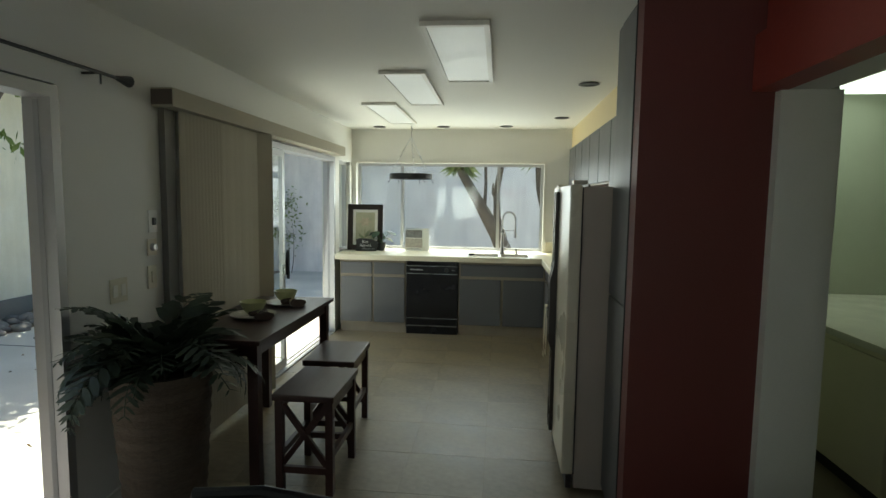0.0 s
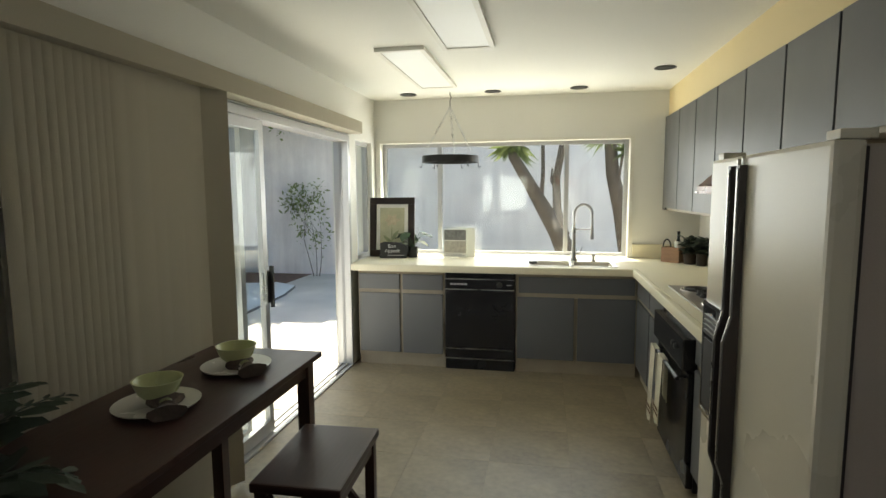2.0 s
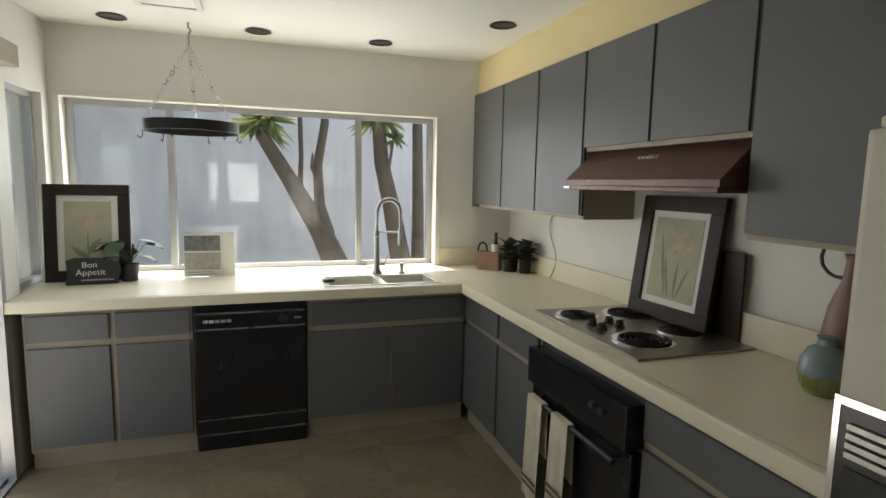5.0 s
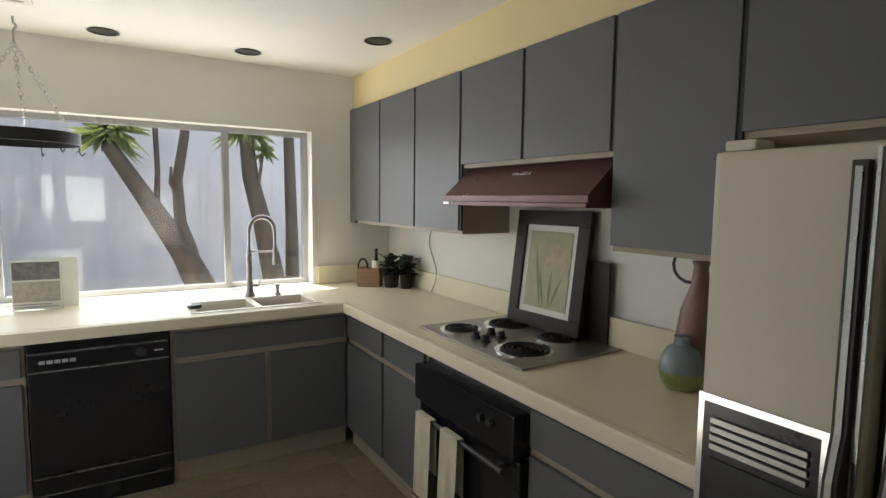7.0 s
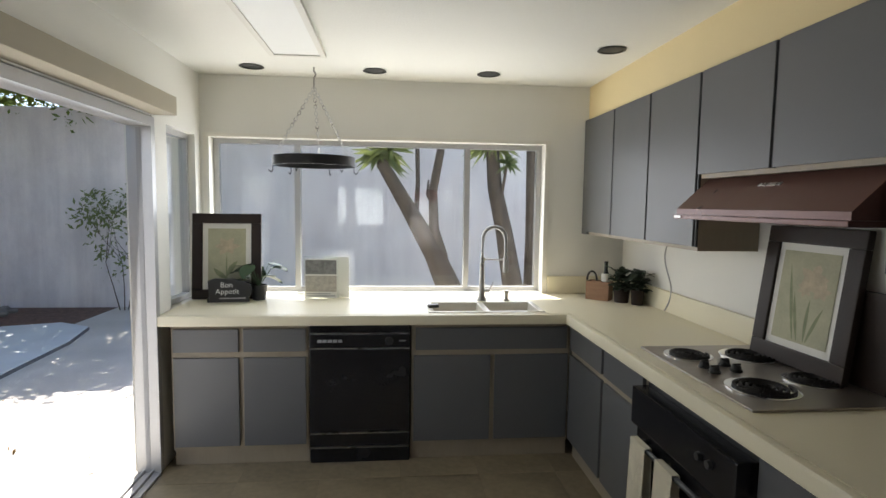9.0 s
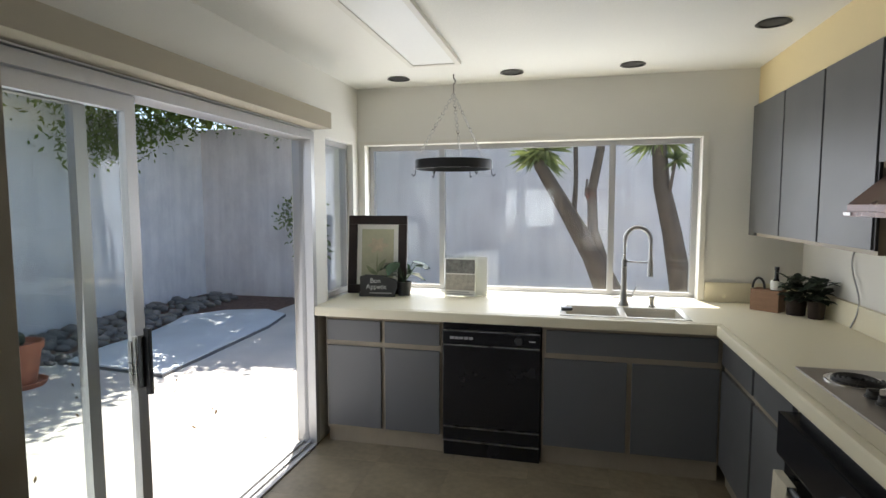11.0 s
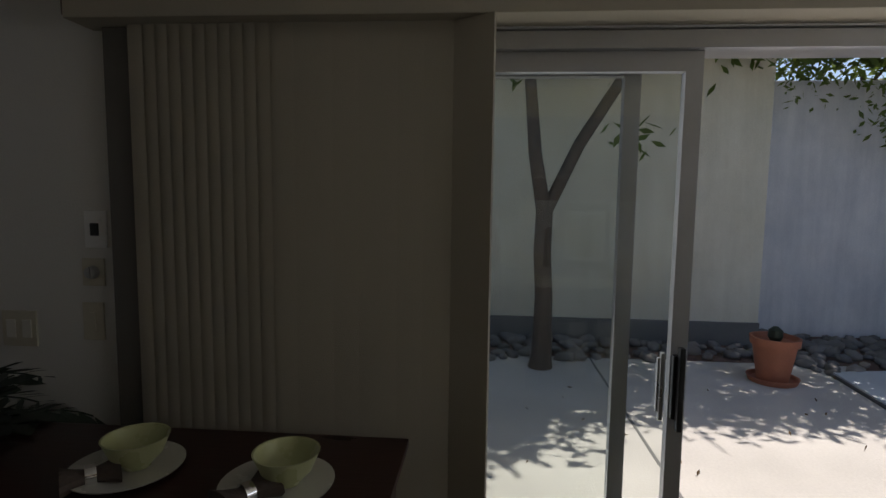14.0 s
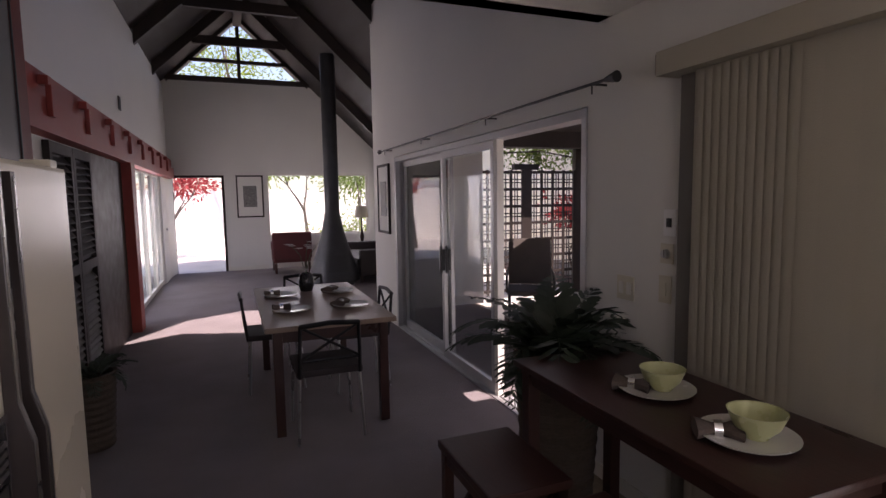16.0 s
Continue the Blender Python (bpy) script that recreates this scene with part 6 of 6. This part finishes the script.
Y0 = 10.5
yucca((0.62, Y0, -0.07), [[((0, 0, 0), 0.20), ((-0.06, 0, 0.55), 0.16), ((-0.26, 0, 1.0), 0.13), ((-0.62, 0, 1.62), 0.095), ((-0.92, 0, 2.12), 0.075)], [((-0.18, 0, 0.95), 0.10), ((-0.27, 0, 1.32), 0.064), ((-0.29, 0, 1.8), 0.056), ((-0.20, 0, 2.3), 0.05), ((-0.2, 0, 2.9), 0.045)], [((-0.50, 0, 1.48), 0.035), ((-0.48, 0, 1.9), 0.028), ((-0.50, 0, 2.7), 0.026)], [((-0.29, 0, 1.62), 0.026), ((-0.36, -0.03, 1.76), 0.02), ((-0.35, -0.05, 1.93), 0.012)]], [((-0.95, 0, 2.24), 0.36, 70), ((-0.84, -0.1, 2.28), 0.34, 50), ((-0.22, 0, 2.95), 0.4, 50)], "forked yucca trunk leaning behind the kitchen window", 31)
yucca((1.45, Y0, -0.07), [[((0, 0, 0), 0.16), ((-0.07, 0, 0.6), 0.135), ((-0.20, 0, 1.3), 0.11), ((-0.33, 0, 1.85), 0.095), ((-0.38, 0, 2.42), 0.08)], [((-0.26, -0.06, 1.72), 0.022), ((-0.21, -0.12, 2.12), 0.016)]], [((-0.38, 0, 2.42), 0.36, 70), ((-0.20, -0.12, 2.14), 0.19, 36)], "straight yucca trunk behind the kitchen window", 32)
yucca((1.66, Y0 + 0.2, -0.07), [[((0, 0, 0), 0.10), ((0.0, 0, 1.2), 0.08), ((-0.03, 0, 2.6), 0.065)]], [((-0.03, 0, 2.65), 0.35, 50)], "thin yucca trunk behind the kitchen window", 33)

tp = thing("terracotta_pot", (-4.68, 7.40, -0.05), "terracotta pot with a small cactus on a saucer", "plant pot")
bm = bmesh.new()
lathe(bm, [(0.19, 0), (0.21, 0.045), (0.195, 0.045), (0.17, 0.02)], (0, 0, 0), 28)
part("saucer", bm, TERRACOTTA, tp, smooth=True)
bm = bmesh.new()
lathe(bm, [(0.125, 0.02), (0.175, 0.33), (0.195, 0.335), (0.20, 0.40), (0.18, 0.40), (0.165, 0.36), (0.02, 0.355)], (0, 0, 0), 32)
part("pot", bm, TERRACOTTA, tp, smooth=True)
bm = bmesh.new()
lathe(bm, [(0.03, 0.35), (0.06, 0.40), (0.055, 0.46), (0.02, 0.49)], (0, 0, 0), 12)
part("cactus", bm, DARKLEAF, tp)

bm = bmesh.new()
prism(bm, [(-3.62, 7.90), (-4.89, 8.03), (-4.98, 8.6), (-4.97, 9.2), (-5.12, 9.8), (-5.28, 10.25), (-4.95, 10.75), (-4.4, 10.95), (-3.95, 10.7), (-3.78, 10.0)], "z", -0.06, -0.012)
setting("raised_slab", bm, SLAB, "raised pale concrete slab in the garden", "pavement")
bm = bmesh.new()
prism(bm, [(-3.605, 7.885), (-4.90, 8.017), (-4.995, 8.6), (-4.985, 9.2), (-5.135, 9.8), (-5.297, 10.25), (-4.955, 10.767), (-4.4, 10.967), (-3.937, 10.71), (-3.765, 10.0)], "z", -0.06, -0.025)
setting("slab_edging", bm, EDGING, "dark edging round the raised slab", "pavement")
setting("patio_side", boxes((-4.299, 6.0, 8.401, 12.2, -0.1, -0.055), (XW - TH + 0.001, 6.0, 7.76, 8.4, -0.1, -0.055)), CONCRETE, "concrete strip behind the kitchen", "pavement")
setting("patio_joint", boxes((-5.19, -1.7, 5.90, 5.92, -0.06, -0.047), (-5.19, -1.7, 2.85, 2.87, -0.06, -0.047)), PLINTH, "dark joint strips between patio panels", "pavement")

DRYLEAF = mat("dry_leaf", (0.20, 0.13, 0.06), 0.8, var=0.4)
rs = np.random.RandomState(91)
fl = thing("fallen_leaves", (0, 0, -0.044), "scattered dry leaves on the patio", "leaves")
fl["kind"] = "stuff"
leaf_mesh("leaf_litter", np.stack([rs.uniform(-4.8, -1.8, 60), rs.uniform(2.5, 8.2, 60), np.zeros(60) + 0.012], 1), 0.022, DRYLEAF, fl, 92)
MULCH = mat("red_brown_mulch", (0.17, 0.105, 0.08), 0.95, var=0.5, scale=14, bump=0.9, bscale=60)
bed = setting("rock_bed", boxes((-5.868, -5.2, -6.0, 7.859, -0.12, -0.058), (-6.399, -5.2, 7.86, 8.4, -0.12, -0.058), (-6.399, -4.3, 8.401, 12.19, -0.12, -0.058)), MULCH, "soil bed of river rocks along the walls", "ground")
rnd = random.Random(77)
rock_meshes = []
for k2 in range(5):
    bm = bmesh.new()
    bmesh.ops.create_icosphere(bm, subdivisions=1, radius=1.0)
    for v in bm.verts:
        v.co *= 1 + rnd.uniform(-0.16, 0.16)
    me = bpy.data.meshes.new("rock")
    bm.to_mesh(me)
    bm.free()
    me.shade_smooth()
    me.materials.append(ROCK)
    rock_meshes.append(me)
places = []
for i in range(2000):
    x, y = rnd.uniform(-6.35, -4.9), rnd.uniform(2.6, 12.0)
    if y > 8.3 and x > -5.15 - 0.12 * max(0, y - 9) or (y > 11.4 and rnd.random() < 0.6):
        continue
    if y < 7.95 and not (-5.80 < x < -5.15 - 0.15 * math.sin(y)):
        continue
    if math.hypot(x + 4.68, y - 7.4) < 0.3 or math.hypot(x + 4.85, y - 5.38) < 0.25:
        continue
    if any((x - a) ** 2 + (y - b2) ** 2 < 0.0135 for a, b2 in places):
        continue
    places.append((x, y))
    if len(places) >= 290:
        break
for x, y in places:
    r0 = rnd.uniform(0.055, 0.12)
    ob = new("rock", rnd.choice(rock_meshes))
    ob.parent = bed
    ob.location, ob.rotation_euler = (x, y, -0.055 + r0 * 0.25), (rnd.uniform(-0.3, 0.3), rnd.uniform(-0.3, 0.3), rnd.uniform(0, 6.28))
    ob.scale = (r0, r0 * rnd.uniform(0.7, 1.0), r0 * 0.6)

# ---- front garden and hall garden ----
setting("front_yard", boxes((-14, 10, -20, YS - 0.2, -0.12, -0.05)), CONCRETE, "pale sunlit front yard paving", "ground")
# added white wall, standing in for the burnt-out brightness beyond the yard
setting("front_backdrop", boxes((-14, 10, -14.2, -14.0, -0.1, 1.9)), STUCCO_WHITE, "pale backdrop wall added for the overexposed front garden", "wall")
setting("hall_yard", boxes((1.7, 9, -7.2, 0.9, -0.12, -0.05)), CONCRETE, "pale paving beside the hall", "ground")
setting("hall_fence", boxes((5.0, 5.2, -20, 0.9, -0.1, 2.3)), STUCCO_WHITE, "pale stucco wall beside the hall", "wall")
REDLEAF = mat("red_maple_leaf", (0.25, 0.03, 0.03), 0.6, var=0.4)
BRIGHTLEAF = mat("lime_leaf", (0.14, 0.22, 0.05), 0.55, var=0.4)
leafy(BRIGHTLEAF, 0.4, (0.35, 0.42, 0.08))
leafy(REDLEAF, 0.4, (0.5, 0.08, 0.08))


def garden_tree(at, height, r, spread, leaves, material, seed, label):
    t = thing("garden_tree", at, label, "tree", "front garden trees")
    rnd = random.Random(seed)
    bm = bmesh.new()
    ends = []
    limbs(bm, (0, 0, -0.05), (0, 0, 1), height * 0.4, r, 2, rnd, ends)
    part("trunk", bm, BARK, t)
    rs = np.random.RandomState(seed)
    leaf_mesh("crown", crown_points(ends, leaves // max(1, len(ends)), spread, rs), 0.07, material, t, seed)


garden_tree((-1.71, -10.2, -0.05), 3.3, 0.07, 0.34, 2000, BRIGHTLEAF, 41, "small leafy green tree in the front yard")
garden_tree((-3.4, -10.8, -0.05), 2.8, 0.09, 0.55, 2600, LEAF, 42, "leafy green tree in the front yard")
garden_tree((1.9, -10.6, -0.05), 2.8, 0.06, 0.30, 900, REDLEAF, 43, "red-leaved maple in the front yard")
garden_tree((3.6, -4.6, -0.05), 2.6, 0.07, 0.40, 1800, LEAF, 44, "leafy green tree beside the hall")
garden_tree((-0.05, -12.0, -0.05), 7.5, 0.16, 0.75, 2800, BRIGHTLEAF, 47, "tall green tree beyond the front yard")
garden_tree((-5.7, -3.1, -0.05), 1.5, 0.03, 0.24, 800, REDLEAF, 46, "pink-red flowering shrub behind the lattice")
for i, (x, y, s) in enumerate(((-1.2, -8.6, 0.5), (-2.6, -8.7, 0.95), (-3.35, -8.6, 1.1), (-0.5, -9.0, 0.4))):
    t = thing("boxwood_bush", (x, y, -0.05), "low lime green bush below the window", "bush", "bushes in the front yard")
    bm = bmesh.new()
    limbs(bm, (0, 0, -0.03), (0, 0, 1), 0.3, 0.02, 1, random.Random(i), [])
    part("stem", bm, BARK, t)
    rs = np.random.RandomState(60 + i)
    leaf_mesh("crown", rs.normal(size=(900, 3)) * np.array([s * 0.5, s * 0.4, s * 0.28]) + np.array([0, 0, s * 0.75]), 0.05, BRIGHTLEAF, t, 70 + i)

vn = thing("climbing_vine", (-4.7, -2.36, -0.07), "leafy green vine hanging over the patio cover edge", "vine")
bm = bmesh.new()
tube(bm, [Vector((-0.6, 0, 0)), Vector((-0.55, -0.03, 1.3)), Vector((-0.45, -0.02, 2.25)), Vector((0.2, 0.0, 2.34)), Vector((0.9, 0.01, 2.30))], 0.014)
part("stem", bm, BARK, vn)
rs = np.random.RandomState(91)
cl = [np.array([rs.uniform(-1.1, 0.9), rs.uniform(-0.08, 0.02), rs.uniform(2.12, 2.42)]) for i in range(26)]
leaf_mesh("foliage", np.concatenate([c + rs.normal(size=(30, 3)) * np.array([0.10, 0.04, 0.07]) for c in cl]), 0.045, LEAF, vn, 92)

# ---- baseboards and tiles ----
setting("baseboard", boxes((XW, XW + 0.012, 3.0, 4.02, 0, 0.08), (XW, XW + 0.012, -1.7, -0.70, 0, 0.08), (-0.44, 0.41, YS, YS + 0.012, 0, 0.09)), WHITEWOOD, "white painted baseboard", "trim")
S = 0.455
nx, ny = int((XE - XW) / S) + 1, int((YN - YB) / S) + 1
tile_mesh = {}
for i in range(nx):
    for j in range(ny):
        x0, y0 = XW + 0.012 + i * S, YB + 0.004 + j * S
        x1, y1 = min(x0 + S - 0.0018, XE - 0.005), min(y0 + S - 0.0018, YN - 0.005)
        if x1 - x0 < 0.03 or y1 - y0 < 0.03:
            continue
        key = (round(x1 - x0, 3), round(y1 - y0, 3))
        if key not in tile_mesh:
            bm = boxes((0, key[0], 0, key[1], -0.008, 0.0))
            me = bpy.data.meshes.new("tile")
            bmesh.ops.recalc_face_normals(bm, faces=bm.faces)
            bm.to_mesh(me)
            bm.free()
            me.materials.append(TILE)
            tile_mesh[key] = me
        ob = new("tile", tile_mesh[key])
        ob.parent, ob.location = FLOOR, (x0, y0, 0)
